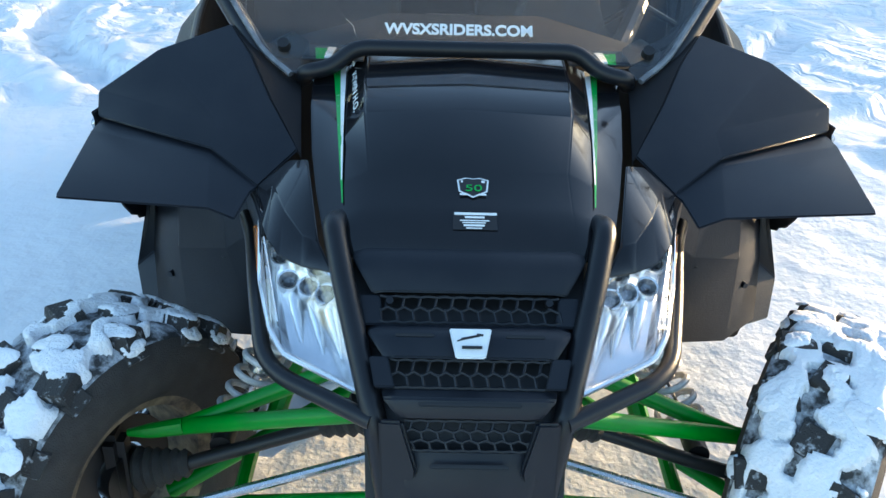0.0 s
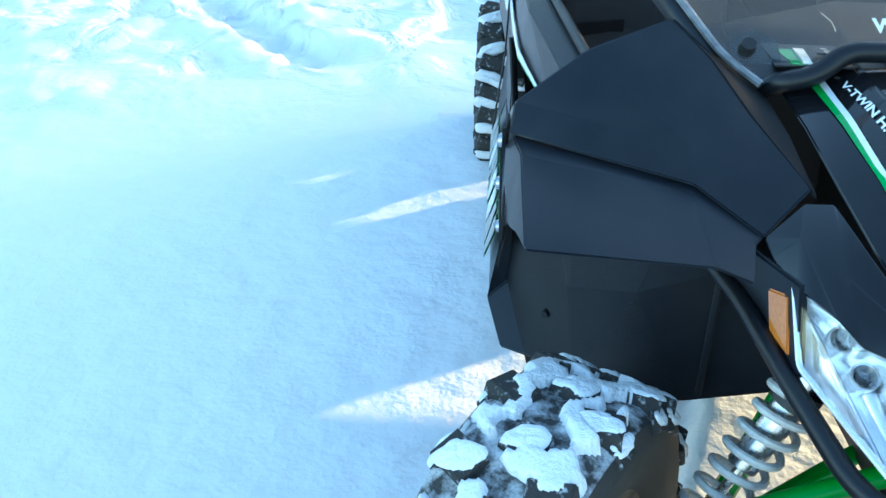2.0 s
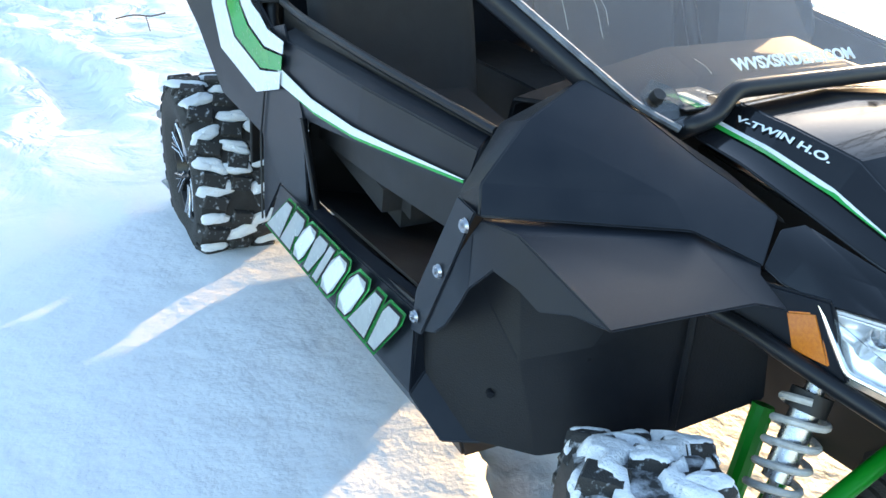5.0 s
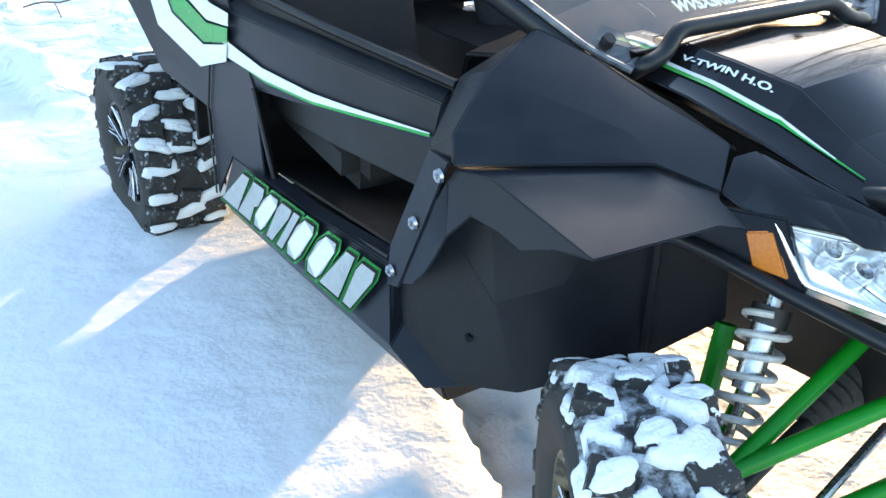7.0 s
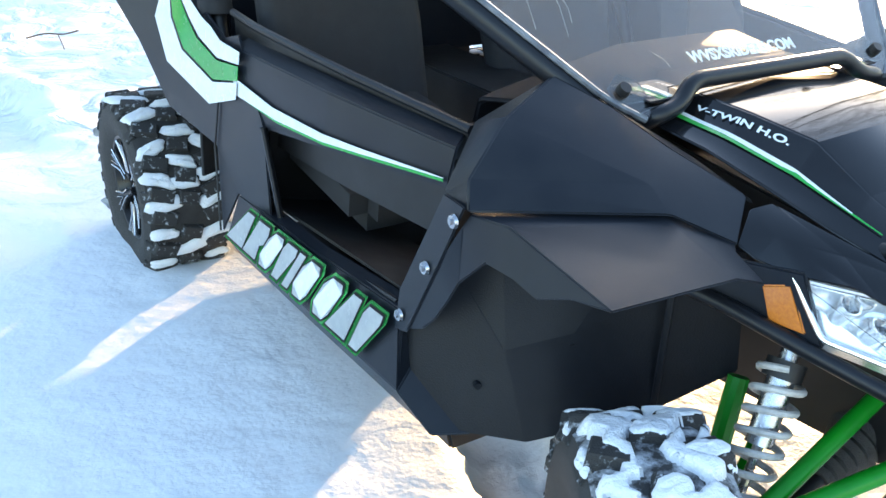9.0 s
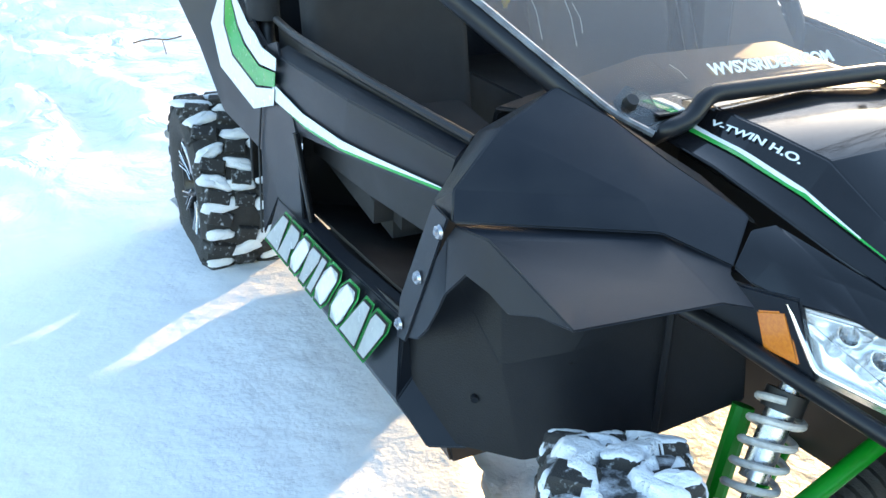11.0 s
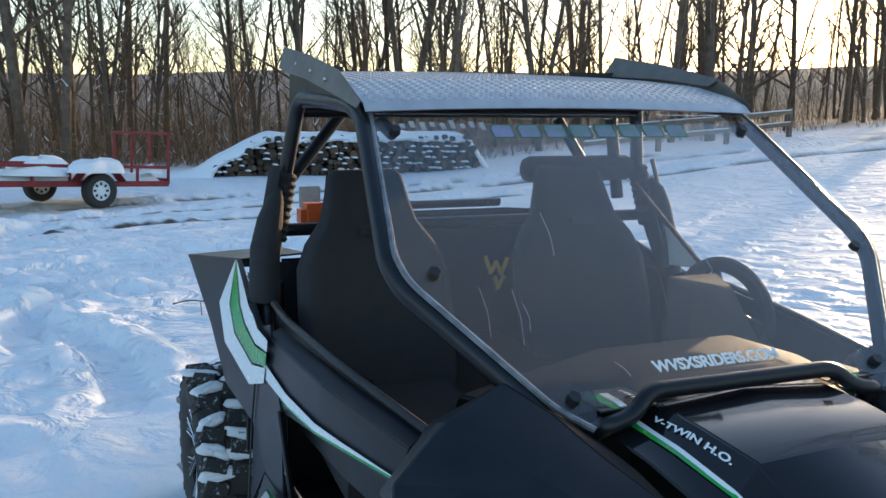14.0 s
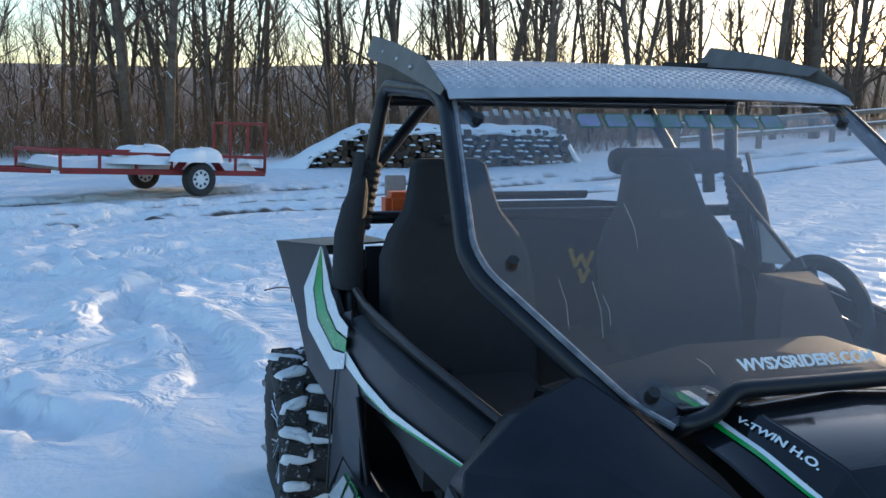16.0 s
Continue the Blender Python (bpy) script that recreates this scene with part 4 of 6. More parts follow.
for i, (u0, u1, shape) in enumerate(((0.01, 0.150, "wedge"), (0.158, 0.262, "slab"), (0.272, 0.370, "round"), (0.378, 0.468, "funnel"), (0.478, 0.518, "bar"), (0.530, 0.632, "round"), (0.672, 0.775, "round"), (0.780, 0.898, "wedge"), (0.905, 0.995, "funnel"))):
    both("sill_decal", lambda: sill_block(u0, u1, shape, 0.016, 0.120, -0.0070 - i * 0.00008), M_GREENDECAL, "green edge of a sill decal block")
    both("sill_decal", lambda: sill_block(u0, u1, shape, 0.006, 0.055, -0.0088 - i * 0.00008), M_FRAME)
    both("decal_block", lambda: sill_block(u0, u1, shape, 0.0, 0.0, -0.0105), M_WHITEDECAL, "white sill decal block")

# ---- windscreen and roll cage ----
def on_pane(x, z):
    """A place on the sloping pane: x from its middle, z its height."""
    return (XC + x, 1.885 + 1.206 * (z - 0.912), z)


WS_HALF = [(-0.353, 0.880), (-0.411, 0.913), (-0.606, 1.120), (-0.619, 1.164)]
WS_L = [on_pane(x, z) for x, z in WS_HALF] + [(XC - 0.545, 2.575, 1.448)]
WS_R = [(2 * XC - x, y, z) for x, y, z in WS_L]
ws_foot = [on_pane(-0.278, 0.897), on_pane(-0.262, 0.918), on_pane(0.262, 0.918), on_pane(0.278, 0.897)]
screen = part("windscreen", shell(WS_L + WS_R + ws_foot, [(0, 10, 11, 1), (13, 5, 6, 12), (1, 11, 12, 6, 7, 2), (2, 7, 8, 3), (3, 8, 9, 4)], 0.004, 0.0), M_GLASS, buggy, "clear scratched plastic windscreen")
screen.visible_shadow = False
part("windscreen_edge", sweep(rounded_path(WS_L, 0.06), 0.007, 8), M_EDGE, screen)
part("windscreen_edge", sweep(rounded_path(WS_R, 0.06), 0.007, 8), M_EDGE, screen)
both("roll_cage_pipe", lambda: sweep(rounded_path([(-0.36, 1.93, 0.84), (-0.412, 1.905, 0.895), (-0.606, 2.152, 1.102), (-0.620, 2.206, 1.150), (-0.552, 2.590, 1.440), (-0.550, 2.70, 1.475), (-0.575, 3.15, 1.50), (-0.625, 3.20, 1.20), (-0.700, 3.10, 0.88), (-0.70, 3.02, 0.70)], 0.07), 0.022, 14), M_TUBE, "black steel roll cage pipe")
part("roll_cage_crossbar", sweep([(-0.54, 2.63, 1.478), (0.556, 2.63, 1.478)], 0.017, 12), M_TUBE, buggy)
part("roll_cage_crossbar", sweep([(-0.60, 3.17, 1.46), (0.616, 3.17, 1.46)], 0.020, 12), M_TUBE, buggy)
part("roll_cage_crossbar", sweep([(-0.66, 3.22, 1.10), (0.676, 3.22, 1.10)], 0.020, 12), M_TUBE, buggy)
part("roll_cage_brace", sweep([(-0.62, 3.22, 1.22), (-0.40, 3.30, 1.46)], 0.019, 12), M_TUBE, buggy)
part("roll_cage_brace", sweep([(0.499, 3.20, 1.178), (0.342, 3.25, 1.440)], 0.019, 12), M_TUBE, buggy)
part("roll_cage_brace", sweep([(0.561, 3.20, 1.166), (0.525, 3.20, 1.440)], 0.022, 12), M_TUBE, buggy)
def ribbed(a, b, r, n):
    a, b = Vector(a), Vector(b)
    return sweep([a.lerp(b, k / (2 * n)) for k in range(2 * n + 1)], [r * (1.0 if k % 2 else 0.84) for k in range(2 * n + 1)], 14)


both("cage_sleeve", lambda: ribbed((-0.612, 3.185, 1.275), (-0.655, 3.165, 1.075), 0.037, 9), M_SEAT, "ribbed black foam sleeve on the cage")
both("seat_belt", lambda: sweep(smooth_path([(-0.650, 3.15, 1.30), (-0.668, 3.14, 1.22), (-0.690, 3.13, 1.10), (-0.705, 3.10, 0.92)], 0.05), 0.020, 8, flat=0.35), M_SEAT, "black seat belt beside the cage")

both("rolled_side_net", lambda: sweep([(-0.640, 3.14, 1.235), (-0.657, 3.13, 1.20), (-0.674, 3.13, 1.14), (-0.690, 3.13, 1.06), (-0.702, 3.10, 0.90)], [0.006, 0.026, 0.038, 0.044, 0.046], 14), M_SEAT, "dark rolled-up side net hanging by the cage")

# roof of diamond plate with upturned side wings
def roof():
    bm = bmesh.new()
    ys = [(2.550, 1.468), (2.570, 1.488), (2.63, 1.512), (2.78, 1.545), (3.05, 1.572), (3.35, 1.590)]
    nx = 12
    grid = [[bm.verts.new((XC - 0.565 + 1.13 * i / nx, y, z - 0.012 * (2 * i / nx - 1) ** 2)) for i in range(nx + 1)] for y, z in ys]
    for a, b in zip(grid, grid[1:]):
        for i in range(nx):
            bm.faces.new((a[i], a[i + 1], b[i + 1], b[i]))
    bmesh.ops.recalc_face_normals(bm, faces=bm.faces)
    bmesh.ops.solidify(bm, geom=bm.faces[:], thickness=0.003)
    bmesh.ops.recalc_face_normals(bm, faces=bm.faces)
    return bm


def roof_z(y):
    ys = [(2.550, 1.468), (2.570, 1.488), (2.63, 1.512), (2.78, 1.545), (3.05, 1.572), (3.35, 1.590)]
    for (y0, z0), (y1, z1) in zip(ys, ys[1:]):
        if y0 <= y <= y1:
            return z0 + (z1 - z0) * (y - y0) / (y1 - y0)
    return 1.6


def roof_tread():
    """Raised lozenges, alternately turned."""
    bm = bmesh.new()
    nx, ny = 78, 52
    for j in range(ny):
        y = 2.575 + 0.76 * j / ny
        slope = math.atan2(roof_z(y + 0.01) - roof_z(y - 0.01), 0.02)
        for i in range(nx):
            x = XC - 0.55 + 1.09 * (i + 0.5 * (j % 2)) / nx
            z = roof_z(y) - 0.012 * ((x - XC) / 0.575) ** 2 + 0.002
            m = Matrix.Translation((x, y, z)) @ Matrix.Rotation(slope, 4, "X") @ Matrix.Rotation(radians(45 if (i + j) % 2 else -45), 4, "Z")
            vs = [bm.verts.new(m @ Vector(p)) for p in ((-0.0075, 0, 0), (0, -0.0026, 0), (0.0075, 0, 0), (0, 0.0026, 0), (-0.003, 0, 0.0018), (0.003, 0, 0.0018))]
            for f in ((0, 1, 5, 4), (1, 2, 5), (2, 3, 4, 5), (3, 0, 4)):
                bm.faces.new([vs[k] for k in f])
    bmesh.ops.recalc_face_normals(bm, faces=bm.faces)
    return bm


def roof_wing():
    v = [(-0.582, 3.30, 1.648), (-0.580, 3.00, 1.606), (-0.572, 2.72, 1.553), (-0.563, 2.56, 1.480), (-0.594, 3.22, 1.572), (-0.594, 3.00, 1.548), (-0.585, 2.74, 1.500), (-0.572, 2.57, 1.462),
         (-0.555, 3.33, 1.588), (-0.556, 3.00, 1.566), (-0.556, 2.74, 1.535), (-0.604, 3.285, 1.590)]
    return shell(v, [(0, 1, 5, 4), (1, 2, 6, 5), (2, 3, 7, 6), (0, 1, 9, 8), (1, 2, 10, 9), (0, 4, 11)], 0.003, 0.002)


def roof_skirt():
    v = [(-0.575, 3.27, 1.60), (-0.575, 3.00, 1.550), (-0.568, 2.74, 1.502), (-0.578, 3.27, 1.470), (-0.578, 3.00, 1.468), (-0.570, 2.74, 1.465), (-0.40, 3.30, 1.60), (-0.40, 3.30, 1.50)]
    return shell(v, [(0, 1, 4, 3), (1, 2, 5, 4), (0, 3, 7, 6)], 0.004, 0.0)


roof_ob = part("roof", roof(), M_ALU, buggy, "frosted diamond plate aluminium roof")
part("tread_pattern", roof_tread(), M_ALU, roof_ob)
both("roof_wing", roof_wing, M_WING, "dark bent sheet roof wing")
both("roof_skirt", roof_skirt, M_FRAME)
for y, z in ((3.12, 1.594), (2.95, 1.566), (2.80, 1.538)):
    both("wing_rivet", lambda: disc(bmesh.new(), (-0.590, y, z), (-1, 0, 0.1), 0.006, 0.006), M_STEEL)
both("roof_clamp", lambda: sweep([(-0.515, 2.57, 1.43), (-0.500, 2.52, 1.40)], 0.016, 10), M_FRAME)

# windscreen banner and lettering
bm = bmesh.new()
wx, wn_ = Vector((1, 0, 0)), (Vector(WS_L[2]) - Vector(WS_L[1])).cross(Vector((1, 0, 0))).normalized()
wn_ = wn_ if wn_.y < 0 else -wn_


def on_screen(x, z, lift=0.004):
    rows_ = [(1.846, 0.880), (2.136, 1.120), (2.189, 1.164), (2.575, 1.448)]
    for (y0, z0), (y1, z1) in zip(rows_, rows_[1:]):
        if z <= z1 or z1 == 1.448:
            t = (z - z0) / (z1 - z0)
            return Vector((XC + x, y0 + (y1 - y0) * t, z)) + wn_ * lift


green = bmesh.new()
for i in range(8):
    x = -0.225 + 0.073 * i
    m4 = frame_on(on_screen(x, 1.405), wx, wn_)
    for b_, grow, lift in ((green, 0.010, 0.0), (bm, 0.0, 0.0012)):
        hw, hh = 0.027 + grow / 2, 0.022 + grow / 2
        vs = [b_.verts.new(m4 @ Vector((px, py, lift + i * 0.00003))) for px, py in ((-hw, -hh), (hw * 0.8, -hh), (hw, -hh * 0.6), (hw, hh), (-hw * 0.7, hh), (-hw, hh * 0.5))]
        b_.faces.new(vs)
for b_ in (bm, green):
    bmesh.ops.solidify(b_, geom=b_.faces[:], thickness=0.0004)
part("banner_edge", green, M_BANNERGREEN, screen, "faded green edges of the banner")
part("banner_letters", bm, M_PURPLE, screen, "faded violet banner of plain blocks")
bm = bmesh.new()
for i in range(9):
    box(bm, (0.013, 0.018 + 0.006 * (i % 3), 0.0005), frame_on(on_screen(-0.48 + 0.026 * i, 1.418 + 0.004 * (i % 2)), wx, wn_), 0.0)
part("small_marks", bm, M_NET, screen, "row of small pale marks")
letters("WVSXSRIDERS.COM", 0.037, frame_on(on_screen(-0.168, 0.946), wx, wn_), M_WHITEDECAL, screen, squeeze=0.305, bold=0.0012)
for x0, z0, x1, z1 in ((-0.467, 1.101, -0.484, 1.022), (-0.398, 1.094, -0.422, 1.007), (-0.388, 1.070, -0.397, 1.025), (-0.246, 1.228, -0.266, 1.148), (-0.250, 0.968, -0.229, 0.945), (0.10, 1.16, 0.105, 1.10)):
    part("scratch", sweep([on_screen(x0, z0), on_screen((x0 + x1) / 2 + 0.006, (z0 + z1) / 2), on_screen(x1, z1)], 0.0005, 4), M_NET, screen)
def tab():
    return shell([on_screen(-0.395, 0.905, 0.001), on_screen(-0.318, 0.905, 0.001), on_screen(-0.322, 0.932, 0.001), on_screen(-0.360, 0.948, 0.001), on_screen(-0.400, 0.930, 0.001)], [(0, 1, 2, 3, 4)], 0.006, 0.002)


both("windscreen_tab", tab, M_TAB, "clear frosted bracket at the windscreen's foot")
for x, z in ((-0.372, 0.922), (-0.552, 1.128), (-0.505, 1.405)):
    both("windscreen_knob", lambda: disc(bmesh.new(), on_screen(x, z, 0.008), wn_, 0.014, 0.016), M_FRAME)

# grab bar round the foot of the windscreen
part("cowl_bar", sweep(rounded_path([(-0.325, 1.880, 0.862), (-0.318, 1.846, 0.884), (-0.262, 1.850, 0.895), (-0.216, 1.868, 0.932), (0.232, 1.868, 0.932), (0.278, 1.850, 0.895), (0.334, 1.846, 0.884), (0.341, 1.880, 0.862)], 0.030, 6), 0.017, 14), M_TUBE, buggy, "rubber-covered black cowl bar")


def cowl():
    v = [(-0.33, 1.90, 0.855), (0.346, 1.90, 0.855), (-0.36, 2.00, 0.870), (0.376, 2.00, 0.870), (-0.185, 1.99, 0.920), (0.201, 1.99, 0.920), (-0.46, 2.22, 0.850), (0.476, 2.22, 0.850), (-0.165, 2.13, 0.948), (0.181, 2.13, 0.948),
         (-0.46, 2.30, 0.60), (0.476, 2.30, 0.60), (-0.15, 2.20, 0.90), (0.166, 2.20, 0.90)]
    return shell(v, [(0, 1, 5, 4), (0, 4, 2), (1, 3, 5), (2, 4, 8, 6), (4, 5, 9, 8), (5, 3, 7, 9), (8, 9, 13, 12), (6, 8, 12), (7, 13, 9), (6, 12, 13, 7), (6, 7, 11, 10)], 0.01, 0.010, 3)


def cowl_side():
    v = [(-0.455, 1.955, 0.905), (-0.595, 2.015, 0.825), (-0.625, 2.045, 0.780), (-0.50, 2.26, 0.780), (-0.36, 2.00, 0.872), (-0.68, 2.06, 0.55), (-0.46, 2.28, 0.50)]
    return shell(v, [(0, 1, 3, 4), (1, 2, 3), (2, 5, 6, 3)], 0.006, 0.004)


both("cowl_side", cowl_side, M_DASH)
# unseen box added between the seats to keep low sun off the foot well
part("console_sun_block", shell([(-0.10, 2.05, 0.70), (0.116, 2.05, 0.70), (0.116, 3.25, 0.72), (-0.10, 3.25, 0.72), (-0.10, 2.05, 0.30), (0.116, 2.05, 0.30), (0.116, 3.25, 0.28), (-0.10, 3.25, 0.28)], [(0, 1, 2, 3), (0, 3, 7, 4), (1, 5, 6, 2)], 0.01, 0.01), M_FRAME, buggy)
# hidden sheet, added to stop sun rays passing beneath the tail
part("tail_sun_block", shell([(-0.50, 4.12, 0.24), (0.816, 4.12, 0.24), (0.78, 4.14, 0.72), (-0.50, 4.14, 0.72)], [(0, 1, 2, 3)], 0.02, 0.005), M_FRAME, buggy)
part("engine_block", box(bmesh.new(), (0.62, 0.60, 0.44), Matrix.Translation((XC, 3.66, 0.52)), 0.04), M_FRAME, buggy)
part("dashboard", cowl(), M_DASH, buggy, "black moulded dashboard")
side_text = letters("1000    V-TWIN H.O.", 0.0150, frame_on((-0.2330, 1.952, 0.9060), (0.032, -0.307, -0.042), (-0.56, -0.09, 0.82)), M_WHITEDECAL, buggy, thick=0.0, squeeze=0.309, bold=0.0005)
for sign in side_text:
    for v in sign.data.vertices:
        # the lettering lies on the hood's shoulder and on the lip behind it
        v.co.z = hood_point(v.co.x, v.co.y, 0.0052).z if v.co.y < 1.885 else 0.9120


def lip(pts, z):
    return shell([(x, y, z) for x, y in pts], [(0, 1, 2, 3)], 0.003, 0.0)


both("cowl_lip", lambda: lip(((-0.325, 1.975), (-0.200, 1.975), (-0.200, 1.86), (-0.325, 1.86)), 0.9055), M_PLASTIC)
both("stripe_end", lambda: lip(((-0.307, 1.945), (-0.280, 1.942), (-0.280, 1.865), (-0.296, 1.865)), 0.9095), M_GREENDECAL, "green stripe end")
both("stripe_end", lambda: lip(((-0.279, 1.942), (-0.262, 1.940), (-0.266, 1.865), (-0.279, 1.865)), 0.9095), M_WHITEDECAL, "white stripe end")

# steering wheel
sw = lathe([(0.112, 0.0), (0.120, 0.018), (0.137, 0.023), (0.154, 0.008), (0.153, -0.015), (0.137, -0.023), (0.119, -0.016)], pose(0.480, 2.50, 0.910, 0, 0, 90) @ pose(0, 0, 0, 0, 28, 0), 36, True)
wheel_ob = part("steering_wheel", sw, M_SEAT, buggy, "black padded steering wheel")
sc = pose(0.480, 2.50, 0.910, 0, 0, 90) @ pose(0, 0, 0, 0, 28, 0)
for a in (90, 210, 330):
    part("spoke", sweep([sc @ Vector((0.0, 0, 0)), sc @ Vector((0, 0.137 * math.cos(radians(a)), 0.137 * math.sin(radians(a))))], 0.012, 8, flat=0.6), M_TUBE, wheel_ob)
part("instrument_pod", shell([(0.13, 2.30, 0.90), (0.35, 2.30, 0.90), (0.33, 2.37, 1.045), (0.18, 2.37, 1.045), (0.31, 2.28, 1.025), (0.19, 2.28, 1.025), (0.36, 2.20, 0.86), (0.12, 2.20, 0.86)],
                             [(0, 1, 2, 3), (3, 2, 4, 5), (5, 4, 6, 7), (0, 3, 5, 7), (1, 6, 4, 2)], 0.006, 0.016, 4), M_SEAT, buggy, "black instrument pod before the steering wheel", 60)
both("side_panel_inner", lambda: shell([(-0.600, 2.04, 0.842), (-0.662, 2.42, 0.876), (-0.700, 2.80, 0.905), (-0.695, 2.98, 0.93), (-0.62, 2.05, 0.62), (-0.66, 2.42, 0.62), (-0.69, 2.98, 0.62)], [(0, 1, 5, 4), (1, 2, 3, 6, 5)], 0.004, 0.0), M_FRAME)
part("steering_column", sweep([sc @ Vector((0, 0, 0)), (0.36, 2.20, 0.80)], 0.025, 10), M_FRAME, buggy)


# seats
def seat_back():
    bm = bmesh.new()
    secs = [(0.62, 0.22, 0.10), (0.75, 0.225, 0.11), (0.90, 0.232, 0.12), (1.03, 0.225, 0.12), (1.10, 0.195, 0.11), (1.165, 0.145, 0.09), (1.24, 0.124, 0.08), (1.295, 0.114, 0.065), (1.312, 0.095, 0.04)]
    rings = []
    for z, w, d in secs:
        y = 2.88 + (z - 0.62) * 0.30
        ring = []
        for k in range(20):
            a = 2 * math.pi * k / 20
            cx, sy = math.cos(a), math.sin(a)
            px = math.copysign(abs(cx) ** 0.6, cx) * w
            py = math.copysign(abs(sy) ** 0.7, sy) * d * 0.7
            if sy < 0:
                py *= 0.35 + 0.9 * abs(cx) ** 2
            ring.append(bm.verts.new((-0.375 + px, y + py, z - 0.025)))
        rings.append(ring)
    for a, b in zip(rings, rings[1:]):
        for k in range(20):
            bm.faces.new((a[k], a[(k + 1) % 20], b[(k + 1) % 20], b[k]))
    bm.faces.new(rings[0][::-1])
    bm.faces.new(rings[-1])
    return bm


def seat_base():
    bm = bmesh.new()
    box(bm, (0.46, 0.50, 0.16), Matrix.Translation((-0.375, 2.68, 0.58)) @ Matrix.Rotation(radians(8), 4, "X"), 0.05)
    return bm


def seat_slot():
    bm = bmesh.new()
    box(bm, (0.10, 0.012, 0.03), Matrix.Translation((-0.375, 2.975, 1.12)), 0.005)
    return bm


for shift in (-0.025, 0.665):
    for nm, fn, mm_, lab in (("seat_backrest", seat_back, M_SEAT, "black bucket seat backrest"), ("seat_cushion", seat_base, M_SEAT, ""), ("harness_slot", seat_slot, M_FRAME, "")):
        bm = fn()
        bmesh.ops.translate(bm, verts=bm.verts, vec=(shift, 0, 0))
        part(nm, bm, mm_, buggy, lab, 60)
part("headrest_bar", sweep([(0.188, 3.20, 1.270), (0.196, 3.20, 1.270), (0.215, 3.20, 1.270), (0.585, 3.20, 1.270), (0.604, 3.20, 1.270), (0.612, 3.20, 1.270)], [0.022, 0.036, 0.044, 0.044, 0.036, 0.022], 18), M_SEAT, buggy, "black padded bar behind the seat", 60)
part("cargo_bulkhead", shell([(-0.62, 3.26, 0.70), (0.636, 3.26, 0.70), (0.636, 3.30, 1.10), (0.17, 3.30, 1.135), (-0.40, 3.30, 1.135), (-0.43, 3.30, 1.00), (-0.62, 3.30, 1.00)], [(0, 1, 2, 3, 4, 5, 6)], 0.03, 0.01), M_PLASTIC, buggy, "black bulkhead behind the seats")
part("cargo_box_rail", sweep([(-0.40, 3.34, 1.150), (0.17, 3.34, 1.150)], 0.018, 8, flat=0.6), M_TUBE, buggy)
bm = bmesh.new()
for (x0, z0, x1, z1) in ((-0.03, 1.075, -0.01, 1.02), (-0.01, 1.02, 0.01, 1.055), (0.01, 1.055, 0.03, 1.015), (0.03, 1.015, 0.05, 1.065), (0.005, 1.005, 0.018, 0.965), (0.018, 0.965, 0.038, 1.005)):
    a_, b_ = Vector((x0 + 0.02, 3.262, z0)), Vector((x1 + 0.02, 3.262, z1))
    box(bm, ((b_ - a_).length + 0.008, 0.014, 0.003), frame_on((a_ + b_) / 2, b_ - a_, (0, -1, 0.1)), 0.0)
bmesh.ops.translate(bm, verts=bm.verts, vec=(0.085, -0.020, -0.100))
part("bulkhead_emblem", bm, M_YELLOW, buggy, "yellow angular emblem on the bulkhead")
both("side_bulkhead", lambda: shell([(-0.60, 3.27, 0.42), (-0.745, 3.20, 0.42), (-0.735, 3.16, 0.90), (-0.60, 3.27, 0.94)], [(0, 1, 2, 3)], 0.01, 0.002), M_FRAME)
part("engine_cover", shell([(-0.62, 3.28, 0.72), (0.636, 3.28, 0.72), (0.60, 4.10, 0.80), (-0.58, 4.10, 0.80)], [(0, 1, 2, 3)], 0.04, 0.01), M_FRAME, buggy)
part("floor_pan", shell([(-0.68, 1.95, 0.215), (0.696, 1.95, 0.215), (0.70, 3.02, 0.205), (-0.68, 3.02, 0.205), (-0.70, 1.95, 0.30), (0.716, 1.95, 0.30), (0.72, 3.04, 0.29), (-0.70, 3.04, 0.29)], [(0, 1, 2, 3), (4, 5, 6, 7), (0, 3, 7, 4), (1, 2, 6, 5), (0, 1, 5, 4), (2, 3, 7, 6)], 0.01, 0.006), M_FRAME, buggy)
# arms out of sight, added to cut the sun reaching the snow beside them
both("unseen_trailing_arm", lambda: sweep([(-0.57, 3.04, 0.36), (-0.57, 3.24, 0.35), (-0.57, 3.45, 0.32), (-0.56, 3.70, 0.25)], [0.03, 0.040, 0.040, 0.035], 10), M_FRAME)
# hidden box added to narrow the streak of sun on the snow
part("rear_sun_block", box(bmesh.new(), (0.50, 0.22, 0.21), Matrix.Translation((XC, 3.54, 0.185)), 0.02), M_FRAME, buggy)
# smaller unseen box, blocks more of the sun under the belly
part("belly_sun_block", box(bmesh.new(), (0.30, 0.10, 0.14), Matrix.Translation((0.06, 3.26, 0.25)), 0.02), M_FRAME, buggy)
part("firewall", shell([(-0.52, 2.02, 0.30), (0.536, 2.02, 0.30), (0.52, 1.96, 0.86), (-0.50, 1.96, 0.86)], [(0, 1, 2, 3)], 0.02, 0.004), M_FRAME, buggy)
